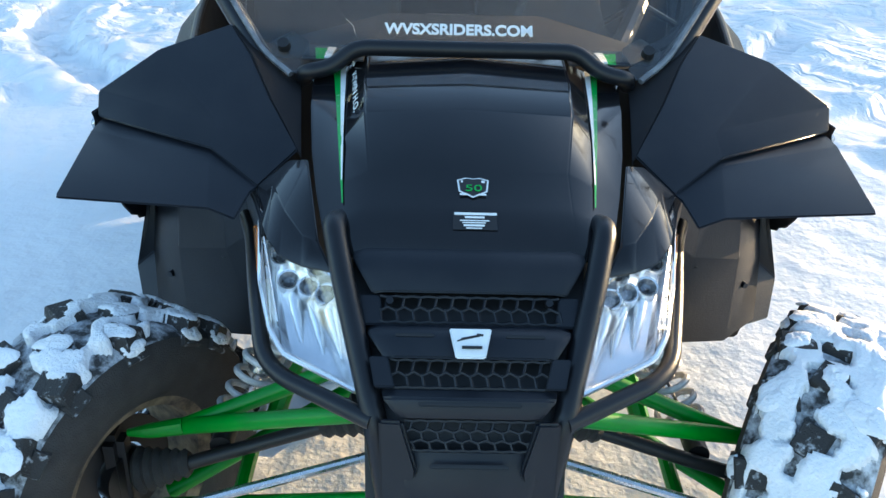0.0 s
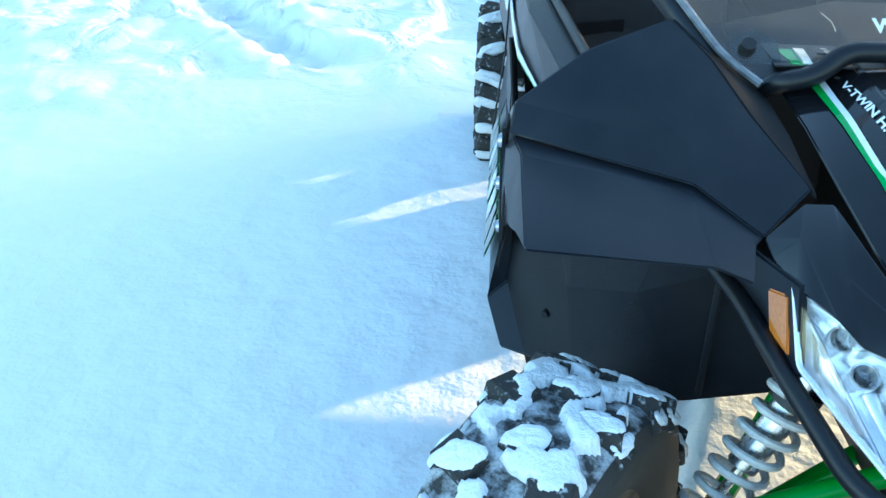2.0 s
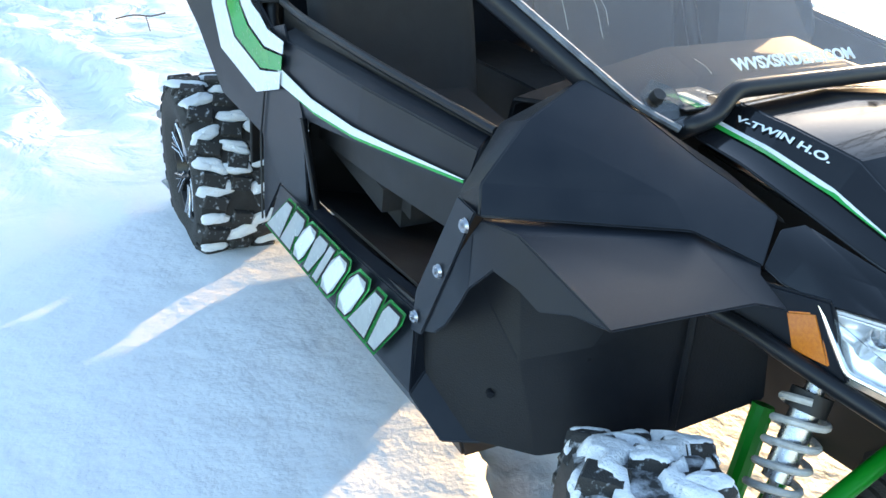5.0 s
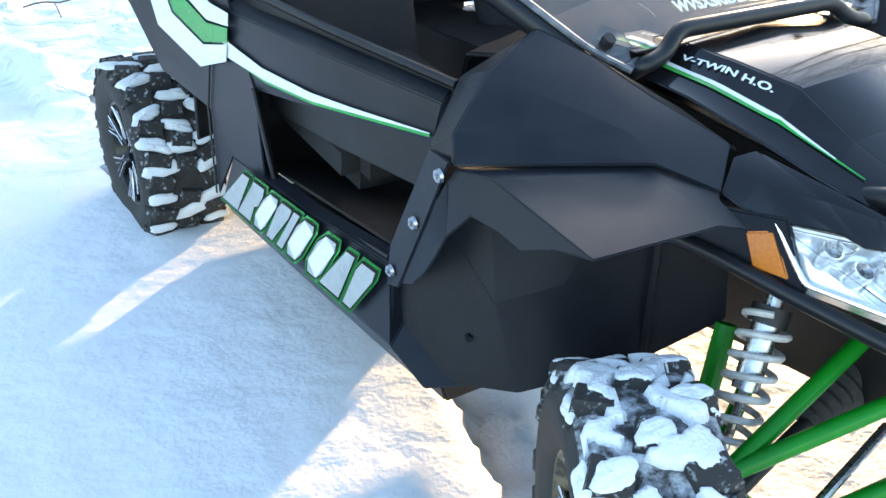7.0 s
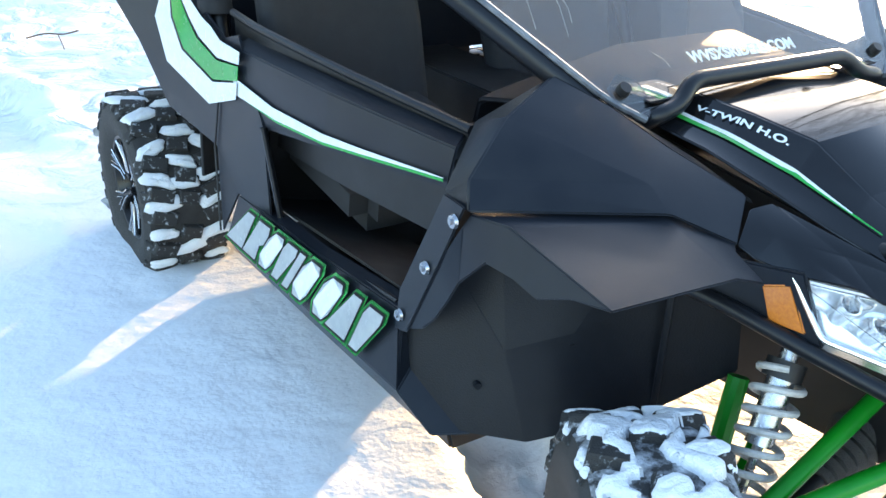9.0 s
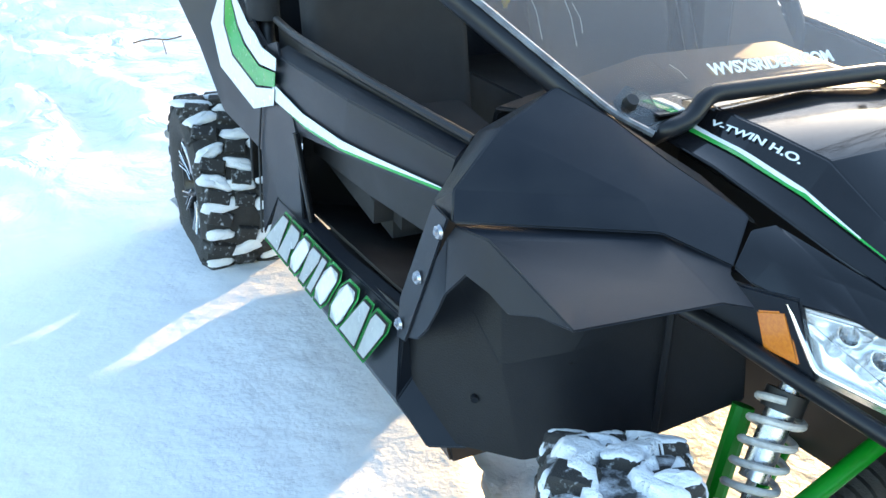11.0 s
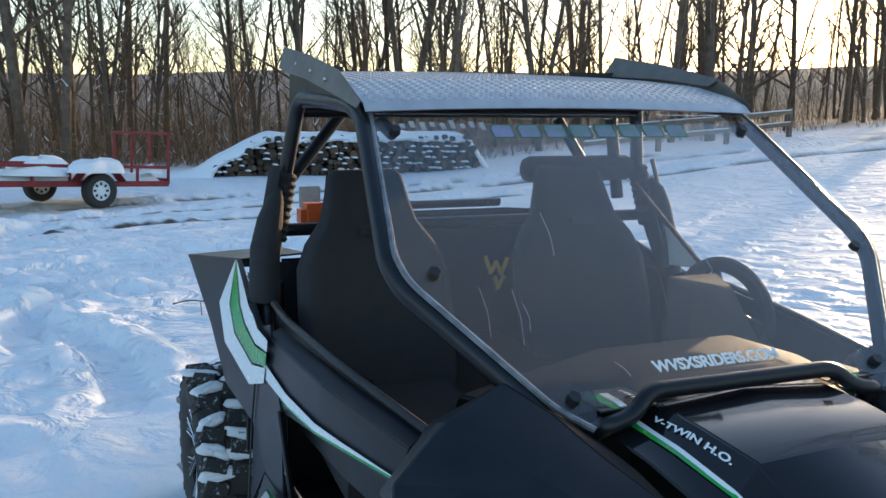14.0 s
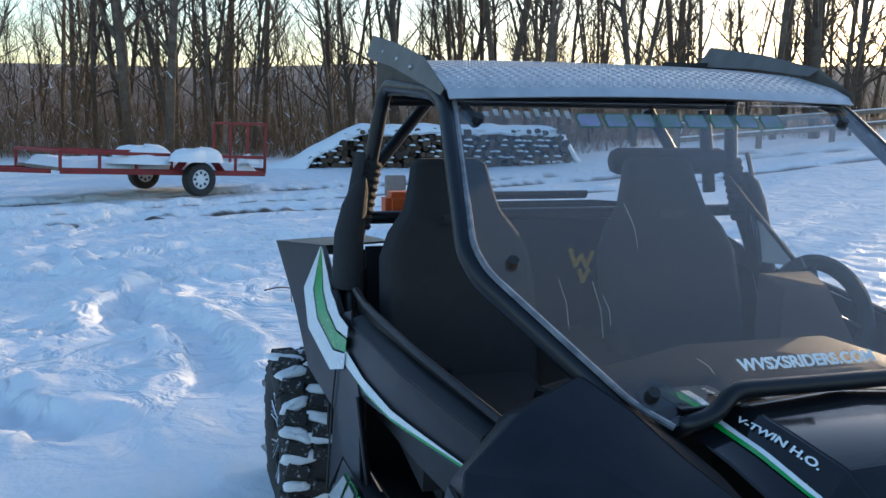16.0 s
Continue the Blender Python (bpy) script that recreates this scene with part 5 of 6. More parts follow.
part("front_frame", shell([(-0.15, 1.16, 0.36), (0.166, 1.16, 0.36), (0.166, 2.0, 0.30), (-0.15, 2.0, 0.30), (-0.17, 1.40, 0.72), (0.186, 1.40, 0.72), (0.20, 2.0, 0.80), (-0.184, 2.0, 0.80)],
                          [(0, 1, 2, 3), (0, 4, 7, 3), (1, 5, 6, 2), (4, 5, 6, 7), (0, 1, 5, 4)], 0.01, 0.004), M_FRAME, buggy, "dark front chassis box")
# orange jug and net
bm = bmesh.new()
box(bm, (0.10, 0.10, 0.085), Matrix.Translation((-0.485, 3.36, 1.125)), 0.02)
part("orange_strap", bm, M_ORANGE, buggy, "orange strap pack behind the seat")
part("rear_plate", box(bmesh.new(), (0.075, 0.012, 0.075), Matrix.Translation((-0.440, 3.60, 1.165)), 0.003), M_NET, buggy, "grey plate behind the seat")
part("side_net", shell([(0.520, 2.90, 1.120), (0.455, 2.75, 1.00), (0.500, 2.62, 1.005), (0.535, 2.75, 1.055)], [(0, 1, 2, 3)], 0.003, 0.0), M_NET, buggy, "grey side net")
part("net_strap", sweep([(0.568, 3.10, 1.222), (0.525, 2.88, 1.130), (0.470, 2.62, 1.030), (0.46, 2.55, 0.99)], 0.007, 6), M_SEAT, buggy)
part("net_strap", sweep([(0.522, 2.89, 1.125), (0.480, 2.80, 1.06), (0.450, 2.74, 0.99)], 0.008, 6), M_SEAT, buggy)


# ---- wheels ----
def tyre(m, half, r):
    k = half / 0.12
    prof = [(0.176, -0.100 * k), (0.190, -0.112 * k), (0.225, -0.124 * k), (0.270, -0.127 * k), (0.300, -0.115 * k), (0.312, -0.090 * k), (0.316, 0), (0.312, 0.090 * k), (0.300, 0.115 * k), (0.270, 0.127 * k),
            (0.225, 0.124 * k), (0.190, 0.112 * k), (0.176, 0.100 * k)]
    bm = lathe([(rr * r / 0.333, h) for rr, h in prof], m, 56)
    return bm


def lug_mesh(w, t):
    bm = bmesh.new()
    vs = [bm.verts.new(Vector((sx * w / 2 * tx, sy * t / 2 * tx, sz))) for sz, tx in ((-0.016, 1.0), (0.008, 0.90), (0.012, 0.80)) for sx, sy in ((-1, -1), (1, -1), (1, 1), (-1, 1))]
    for o in (0, 4):
        for q in range(4):
            bm.faces.new([vs[o + q], vs[o + (q + 1) % 4], vs[o + 4 + (q + 1) % 4], vs[o + 4 + q]])
    bm.faces.new(vs[8:])
    me = bpy.data.meshes.new("tread_lug")
    bm.to_mesh(me)
    bm.free()
    me.materials.append(M_TREAD)
    return me


LUGS = [lug_mesh(0.078, 0.056), lug_mesh(0.064, 0.060), lug_mesh(0.034, 0.050)]


def tread(parent, m, half, r):
    k = half / 0.12
    n = 19 if half > 0.12 else 16
    for i in range(n):
        for row, (h, kind, off, turn) in enumerate(((-0.076, 0, 0.0, 18), (0.0, 1, 0.5, -14), (0.076, 0, 0.0, -18), (-0.112, 2, 0.0, 0), (0.112, 2, 0.0, 0))):
            a = 2 * math.pi * (i + off + 0.15 * ((i * 7) % 3 - 1)) / n
            rad = (r - 0.012) if row < 3 else (r - 0.040)
            mm = m @ Matrix.Rotation(a, 4, "X") @ Matrix.Translation((h * k, 0, rad)) @ Matrix.Rotation(radians(turn), 4, "Z")
            if row > 2:
                mm = mm @ Matrix.Rotation(radians(-55 if row == 3 else 55), 4, "Y")
            place("tread_lug", LUGS[kind], parent, mm @ Matrix.Diagonal((k, 16 / n, 1, 1)))


def clump(bm, m, sx, sy, sz, seed, rings=5, sides=12):
    """A flat, ragged lump of snow."""
    vs = []
    for j in range(rings):
        t = j / (rings - 1)
        rr, zz = max(math.cos(t * math.pi / 2), 0.0) ** 0.6 * 0.9 + 0.1 * (1 - t), math.sin(t * math.pi / 2) ** 0.8
        ring = []
        for k in range(sides):
            a = 2 * math.pi * k / sides
            f = 1 + 0.50 * noise.noise((math.cos(a) * 0.9 + seed, math.sin(a) * 0.9, seed * 0.7)) + 0.13 * noise.noise((math.cos(a) * 3.6 + seed, math.sin(a) * 3.6, seed))
            f *= (math.cos(a) ** 4 + math.sin(a) ** 4) ** -0.22
            ring.append(bm.verts.new(m @ Vector((math.cos(a) * sx * rr * f, math.sin(a) * sy * rr * f, sz * zz * (0.8 + 0.3 * noise.noise((a, seed, t)))))))
        vs.append(ring)
    for a, b in zip(vs, vs[1:]):
        for k in range(sides):
            bm.faces.new((a[k], a[(k + 1) % sides], b[(k + 1) % sides], b[k]))
    mid = sum((v.co for v in vs[-1]), Vector()) / sides
    top = bm.verts.new(mid)
    for k in range(sides):
        bm.faces.new((vs[-1][k], vs[-1][(k + 1) % sides], top))


def clump_mesh(seed):
    bm = bmesh.new()
    clump(bm, Matrix.Identity(4), 1.0, 1.0, 1.0, seed, 6, 26)
    me = bpy.data.meshes.new("snow_clump")
    bm.to_mesh(me)
    bm.free()
    me.shade_smooth()
    me.materials.append(M_CAP)
    return me


CLUMPS = [clump_mesh(3.7 * s) for s in range(9)]


def caked_snow(m, half, r, seed, cover):
    """A crust of snow lying over the tread, broken where the rubber shows through."""
    k = half / 0.12
    nt, nw = 340, 36
    rows_ = []
    bm = bmesh.new()
    for i in range(nt):
        a = 2 * math.pi * i / nt
        ring = []
        for j in range(nw + 1):
            h = (-0.128 + 0.256 * j / nw)
            edge = max(0.0, abs(h) - 0.085) / 0.043
            rad = r - 0.062 * edge ** 2
            h *= 1 - 0.07 * edge
            p = Vector((h, rad * math.cos(a), rad * math.sin(a)))
            q = p + Vector((noise.noise(p * 20 + Vector((seed, 0, 0))), noise.noise(p * 20 + Vector((0, seed, 9))), noise.noise(p * 20 + Vector((4, 0, seed))))) * 0.012
            s = 1.05 * noise.noise(q * 22 + Vector((seed, seed, 0))) + 0.28 * noise.noise(q * 42 + Vector((0, seed, seed))) + 0.08 * noise.noise(q * 100)
            s += 0.16 * math.cos((abs(h) - 0.066) / 0.066 * math.pi)
            up = (m.to_3x3() @ Vector((0, math.cos(a), math.sin(a)))).z
            s += cover - 0.5 * fade((-up - 0.2) / 0.5) - 0.30 * edge
            lift = -0.030 + 0.037 * fade((s + 0.05) / 0.16) + 0.007 * noise.noise(q * 18)
            ring.append(bm.verts.new(m @ Vector((h * k, (rad + lift) * math.cos(a), (rad + lift) * math.sin(a)))))
        rows_.append(ring)
    for i in range(nt):
        a, b = rows_[i], rows_[(i + 1) % nt]
        for j in range(nw):
            bm.faces.new((a[j], a[j + 1], b[j + 1], b[j]))
    bmesh.ops.recalc_face_normals(bm, faces=bm.faces)
    return bm


def tyre_snow(parent, m, half, r, seed, rear):
    rnd = random.Random(seed)
    k = half / 0.12
    if rear:
        for i in range(19):
            for h, off in ((-0.082, 0.0), (0.0, 0.5), (0.082, 0.0)):
                mm = m @ Matrix.Rotation(2 * math.pi * (i + off + 0.5 + 0.15 * ((i * 7) % 3 - 1)) / 19, 4, "X")
                up = (mm.to_3x3() @ Vector((0, 0, 1))).z
                if up < -0.75 or rnd.random() < 0.12 or (abs(h) < 0.01 and rnd.random() < 0.35):
                    continue
                s = rnd.uniform(0.8, 1.25)
                mp = mm @ Matrix.Translation((h * k + rnd.uniform(-0.012, 0.012), rnd.uniform(-0.012, 0.012), r - 0.016)) @ Matrix.Rotation(rnd.uniform(-0.4, 0.4), 4, "Z")
                place("snow_clump", rnd.choice(CLUMPS), parent, mp @ Matrix.Diagonal((0.046 * s * k, 0.022 * s, 0.017, 1)))
        return
    part("snow_crust", caked_snow(m, half, r - 0.004, seed, 0.0 if seed == 3 else 0.22), M_CAP, parent, "ragged crust of snow on the tread", 180)
    # flat caps of pressed snow on top of the lugs
    for i in range(16):
        for row, (h, off, turn, sx, sy) in enumerate(((-0.076, 0.0, 18, 0.036, 0.026), (0.0, 0.5, -14, 0.030, 0.028), (0.076, 0.0, -18, 0.036, 0.026), (-0.112, 0.0, 0, 0.016, 0.024), (0.112, 0.0, 0, 0.016, 0.024))):
            mm = m @ Matrix.Rotation(2 * math.pi * (i + off + 0.15 * ((i * 7) % 3 - 1)) / 16, 4, "X")
            if (mm.to_3x3() @ Vector((0, 0, 1))).z < -0.6 or rnd.random() < (0.35 if row < 3 else 0.45):
                continue
            mm = mm @ Matrix.Translation((h * k, 0, r - 0.002 if row < 3 else r - 0.031)) @ Matrix.Rotation(radians(turn + rnd.uniform(-14, 14)), 4, "Z")
            if row > 2:
                mm = mm @ Matrix.Rotation(radians(-55 if row == 3 else 55), 4, "Y") @ Matrix.Translation((0, 0, 0.006))
            s = rnd.uniform(0.75, 1.12)
            place("snow_clump", rnd.choice(CLUMPS), parent, mm @ Matrix.Diagonal((sx * s * k, sy * s, 0.010, 1)))


def rim(m, half):
    bm = lathe([(0.178, -0.100), (0.184, -0.104), (0.186, -0.096), (0.166, -0.085), (0.160, 0.05), (0.168, 0.085), (0.186, 0.098), (0.184, 0.106), (0.172, 0.104), (0.158, 0.080), (0.150, 0.055), (0.150, -0.085)], m @ Matrix.Diagonal((half / 0.12, 1, 1, 1)), 40, True)
    return bm


def wheel_thing(name, centre, half, r, steer, outward, rear, seed, label):
    m = Matrix.Translation(centre) @ Matrix.Rotation(radians(steer), 4, "Z") @ Matrix.Rotation(radians(seed * 7), 4, "X")
    if outward < 0:
        m = m @ Matrix.Rotation(math.pi, 4, "Z")
    t = part("tyre", tyre(m, half, r), M_RUBBER, buggy, label, 30)
    if not rear:
        k0, f = half / 0.12, r / 0.333
        part("tread_band", lathe([(0.301 * f, -0.1155 * k0), (0.3145 * f, -0.088 * k0), (0.3185 * f, 0), (0.3145 * f, 0.088 * k0), (0.301 * f, 0.1155 * k0)], m, 56), M_FROST, t, "rubber frosted with packed snow", 40)
    tread(t, m, half, r)
    tyre_snow(t, m, half, r, seed, rear)
    w = part("wheel_rim", rim(m, half), M_DUSTY if not rear else M_RIM, buggy, "black alloy wheel with bright edged spokes")
    k = half / 0.12
    part("hub", lathe([(0.001, 0.075), (0.035, 0.074), (0.040, 0.066), (0.055, 0.055), (0.055, -0.06), (0.001, -0.06)], m @ Matrix.Diagonal((k, 1, 1, 1)), 24), M_RIM, w)
    part("brake_disc", lathe([(0.06, -0.030), (0.115, -0.030), (0.115, -0.024), (0.06, -0.024)], m, 32, True), M_FRAME, w)
    for s in range(6):
        a = 2 * math.pi * s / 6
        ms = m @ Matrix.Rotation(a, 4, "X") @ Matrix.Translation((0.022 if rear else 0.0, 0, 0))
        def pt(h, rad, side):
            return ms @ Vector((h * k, side, rad))
        v = [pt(0.070, 0.045, -0.012), pt(0.070, 0.045, 0.012), pt(0.074, 0.100, 0.010), pt(0.074, 0.100, -0.010), pt(0.085, 0.162, 0.036), pt(0.085, 0.162, 0.016), pt(0.085, 0.162, -0.036), pt(0.085, 0.162, -0.016), pt(0.076, 0.115, 0.0)]
        bmx = shell([tuple(p) for p in v], [(0, 1, 2, 8, 3), (2, 4, 5, 8), (3, 8, 7, 6)], 0.014, 0.003)
        sp = part("spoke", bmx, M_RIM, w)
        edge = sweep([pt(0.079, 0.055, 0.012), pt(0.082, 0.10, 0.011), pt(0.093, 0.162, 0.036)], 0.0036, 6)
        sweep([pt(0.079, 0.055, -0.012), pt(0.082, 0.10, -0.011), pt(0.093, 0.162, -0.036)], 0.0036, 6, edge)
        sweep([pt(0.093, 0.160, 0.016), pt(0.084, 0.118, 0.0), pt(0.093, 0.160, -0.016)], 0.0030, 6, edge)
        part("spoke_edge", edge, M_RIMEDGE, w)
    return t


STEER = -31
wheel_thing("wheel", (-0.662, 1.435, 0.215), 0.110, 0.325, STEER, -1, False, 3, "black knobbly front tyre caked with snow")
wheel_thing("wheel", (0.690, 1.435, 0.215), 0.110, 0.325, STEER, 1, False, 5, "black knobbly front tyre caked with snow")
wheel_thing("wheel", (-0.725, 3.760, 0.220), 0.135, 0.330, 0, -1, True, 8, "black knobbly rear tyre with snow between lugs")
wheel_thing("wheel", (0.741, 3.760, 0.220), 0.135, 0.330, 0, 1, True, 11, "black knobbly rear tyre with snow between lugs")

# ---- front suspension ----
JO, JM, UF, UR = (-0.600, 1.385, 0.335), (-0.500, 1.395, 0.345), (-0.155, 1.255, 0.485), (-0.170, 1.400, 0.495)
both("upper_arm_pipe", lambda: sweep([JM, UF], 0.016, 12), M_GREEN, "bright green suspension arm pipe")
both("upper_arm_pipe", lambda: sweep([JM, UR], 0.016, 12), M_GREEN, "bright green suspension arm pipe")
both("upper_arm_end", lambda: sweep([JO, (-0.56, 1.388, 0.338), JM], [0.010, 0.020, 0.024], 12, flat=0.7), M_GREEN)
both("lower_arm_pipe", lambda: sweep([(-0.56, 1.40, 0.150), (-0.115, 1.225, 0.330)], 0.016, 12), M_GREEN, "bright green lower arm pipe")
both("lower_arm_pipe", lambda: sweep([(-0.56, 1.44, 0.150), (-0.14, 1.62, 0.330)], 0.016, 12), M_GREEN, "bright green lower arm pipe")
both("lower_arm_brace", lambda: sweep([(-0.40, 1.345, 0.215), (-0.40, 1.50, 0.225)], 0.015, 10), M_GREEN)
both("frame_upright", lambda: sweep([(-0.130, 1.25, 0.31), (-0.128, 1.25, 0.44)], 0.011, 10), M_GREEN)
both("frame_upright", lambda: sweep([(-0.290, 1.60, 0.455), (-0.372, 1.57, 0.230)], 0.020, 10), M_GREEN)
both("drive_shaft", lambda: sweep([(-0.16, 1.438, 0.350), (-0.53, 1.40, 0.245)], 0.014, 12), M_FRAME)


def boot(a, b, r0, r1):
    a, b = Vector(a), Vector(b)
    n = 13
    return sweep([a.lerp(b, i / (n - 1)) for i in range(n)], [(r0 + (r1 - r0) * i / (n - 1)) * (1.0 if i % 2 else 0.80) for i in range(n)], 18)


both("shaft_boot", lambda: boot((-0.50, 1.405, 0.252), (-0.60, 1.40, 0.235), 0.026, 0.048), M_RUBBER, "black rubber bellows boot")
both("shaft_boot", lambda: boot((-0.255, 1.428, 0.325), (-0.13, 1.44, 0.368), 0.024, 0.060), M_RUBBER)
both("tie_rod", lambda: sweep([(-0.150, 1.340, 0.330), (-0.575, 1.284, 0.224)], 0.0095, 10), M_STEEL, "bright steel tie rod")
both("tie_rod_end", lambda: sweep([(-0.565, 1.285, 0.226), (-0.60, 1.281, 0.217)], 0.012, 10), M_STEEL)
both("knuckle", lambda: box(bmesh.new(), (0.05, 0.06, 0.17), Matrix.Translation((-0.640, 1.41, 0.235)), 0.015), M_FRAME)
ST, SB = Vector((-0.292, 1.505, 0.560)), Vector((-0.445, 1.455, 0.275))


def coil():
    pts = []
    d = (SB - ST)
    x = d.orthogonal().normalized()
    y = d.normalized().cross(x)
    turns, n = 6.5, 150
    for i in range(n + 1):
        t = i / n
        a = 2 * math.pi * turns * t
        pts.append(ST + d * (0.10 + 0.74 * t) + (x * math.cos(a) + y * math.sin(a)) * 0.040)
    return sweep(pts, 0.0066, 8)


both("shock_spring", coil, M_SPRING, "pale grey coil spring")
both("shock_body", lambda: sweep([ST, ST.lerp(SB, 0.10), ST.lerp(SB, 0.11), ST.lerp(SB, 0.52)], [0.016, 0.016, 0.024, 0.024], 16), M_STEEL, "bright steel damper body")
both("shock_rod", lambda: sweep([ST.lerp(SB, 0.5), SB], 0.008, 10), M_STEEL)
both("shock_collar", lambda: sweep([ST.lerp(SB, 0.06), ST.lerp(SB, 0.16)], 0.034, 16), M_FRAME)
both("shock_mount", lambda: sweep([SB + Vector((0, -0.03, 0)), SB + Vector((0, 0.03, 0))], 0.022, 12), M_FRAME)

# ---- the yard: trailer, log stack, fence, trees ----
def trailer():
    at = Vector((-1.33, 16.75, ground_height(-1.33, 16.75) - 0.02))
    t = thing("utility_trailer", at, "red utility trailer with snow on its deck", "trailer")
    ax = Vector((0.87, 0.50, 0)).normalized()
    across = Vector((-0.50, 0.87, 0)).normalized()
    m = Matrix((ax, across, Vector((0, 0, 1)))).transposed().to_4x4()
    m.translation = at
    m = m @ Matrix.Rotation(radians(3.0), 4, "Y")
    def P(x, y, z):
        return m @ Vector((x, y, z))
    def bar(name, a, b, w, h=None, material=M_RED, label=""):
        a, b = P(*a), P(*b)
        bm = bmesh.new()
        box(bm, ((b - a).length, w, h or w), frame_on((a + b) / 2, b - a, (0, 0, 1) if abs((b - a).normalized().z) < 0.9 else ax), 0.004)
        return part(name, bm, material, t, label)
    L0, L1, W = -2.25, 1.36, 0.82
    bm = bmesh.new()
    box(bm, (L1 - L0, 2 * W, 0.05), m @ Matrix.Translation(((L0 + L1) / 2, 0, 0.40)), 0.005)
    part("deck", bm, M_WOOD, t)
    for y in (-W, W):
        bar("top_rail", (L0, y, 0.66), (L1, y, 0.66), 0.05)
        bar("bottom_rail", (L0, y, 0.38), (L1, y, 0.38), 0.05, 0.09)
        for i in range(7):
            x = L0 + (L1 - L0) * i / 6
            bar("rail_post", (x, y, 0.38), (x, y, 0.66), 0.04)
    bar("front_rail", (L0, -W, 0.66), (L0, W, 0.66), 0.05)
    bar("tongue", (L0, -0.5, 0.36), (L0 - 1.3, 0, 0.36), 0.07)
    bar("tongue", (L0, 0.5, 0.36), (L0 - 1.3, 0, 0.36), 0.07)
    bar("jack", (L0 - 1.1, 0, 0.02), (L0 - 1.1, 0, 0.55), 0.05, material=M_FRAME)
    for z in (0.45, 1.24):
        bar("gate_rail", (L1, -W, z), (L1, W, z), 0.045)
    for i in range(4):
        y = -W + 2 * W * i / 3
        bar("gate_bar", (L1, y, 0.42), (L1, y, 1.24), 0.04)
    for y in (-W - 0.10, W + 0.10):
        mw = m @ Matrix.Translation((0.0, y, 0.28)) @ Matrix.Rotation(radians(90), 4, "Z")
        ty = part("tyre", lathe([(0.16, -0.08), (0.22, -0.10), (0.26, -0.09), (0.28, -0.06), (0.28, 0.06), (0.26, 0.09), (0.22, 0.10), (0.16, 0.08)], mw, 28, True), M_RUBBER, t)
        part("wheel_disc", lathe([(0.001, 0.05), (0.06, 0.06), (0.07, 0.03), (0.13, 0.02), (0.172, 0.07), (0.172, -0.06), (0.13, -0.05), (0.07, -0.05), (0.001, -0.06)], mw, 24), M_WHITEDECAL, t, "white steel trailer wheel")
        # dark blocks on the disc stand for the shade inside its holes
        for s in range(8):
            hole = mw @ Matrix.Rotation(2 * math.pi * s / 8, 4, "X")
            for h in (0.028, -0.060):
                part("dark_hole_block", box(bmesh.new(), (0.012, 0.034, 0.045), hole @ Matrix.Translation((h, 0, 0.108)), 0.003), M_FRAME, t)
        fv = [P(-0.42, y - 0.13, 0.42), P(-0.42, y + 0.13, 0.42), P(-0.25, y + 0.13, 0.62), P(-0.25, y - 0.13, 0.62), P(0.25, y + 0.13, 0.62), P(0.25, y - 0.13, 0.62), P(0.42, y + 0.13, 0.42), P(0.42, y - 0.13, 0.42)]
        part("mudguard", shell([tuple(p) for p in fv], [(0, 1, 2, 3), (3, 2, 4, 5), (5, 4, 6, 7)], 0.01, 0.01), M_RED, t)
        bm = bmesh.new()
        clump(bm, m @ Matrix.Translation((0.0, y, 0.56)), 0.46, 0.23, 0.27, y * 3, sides=24)
        part("snow", bm, M_CAP, t, "snow heaped on the mudguard", 60)
    bm = bmesh.new()
    rows = []
    for i in range(61):
        x = L0 + 0.06 + (L1 - L0 - 0.12) * i / 60
        row = []
        for j in range(13):
            y = (-0.95 + 1.9 * j / 12) * W
            edge = min(1.0, fade((0.95 * W - abs(y)) / 0.12 + 0.15), fade(min(x - L0, L1 - x) / 0.25))
            row.append(bm.verts.new(P(x, y, 0.40 + (0.15 + 0.07 * noise.noise((x * 1.9, y * 1.9, 4))) * edge)))
        rows.append(row)
    for a, b in zip(rows, rows[1:]):
        for k in range(12):
            bm.faces.new((a[k], a[k + 1], b[k + 1], b[k]))
    bmesh.ops.recalc_face_normals(bm, faces=bm.faces)
    part("snow", bm, M_CAP, t, "snow lying on the deck", 80)
    for x, y, z, sx, sy, sz, s in ((-0.95, -W + 0.12, 0.50, 0.48, 0.22, 0.20, 2.2), (L1 - 0.25, -W + 0.1, 0.56, 0.16, 0.13, 0.17, 4.2)):
        bm = bmesh.new()
        clump(bm, m @ Matrix.Translation((x, y, z)), sx, sy, sz, s, sides=20)
        part("snow", bm, M_CAP, t, "heap of snow on the rail", 80)


trailer()


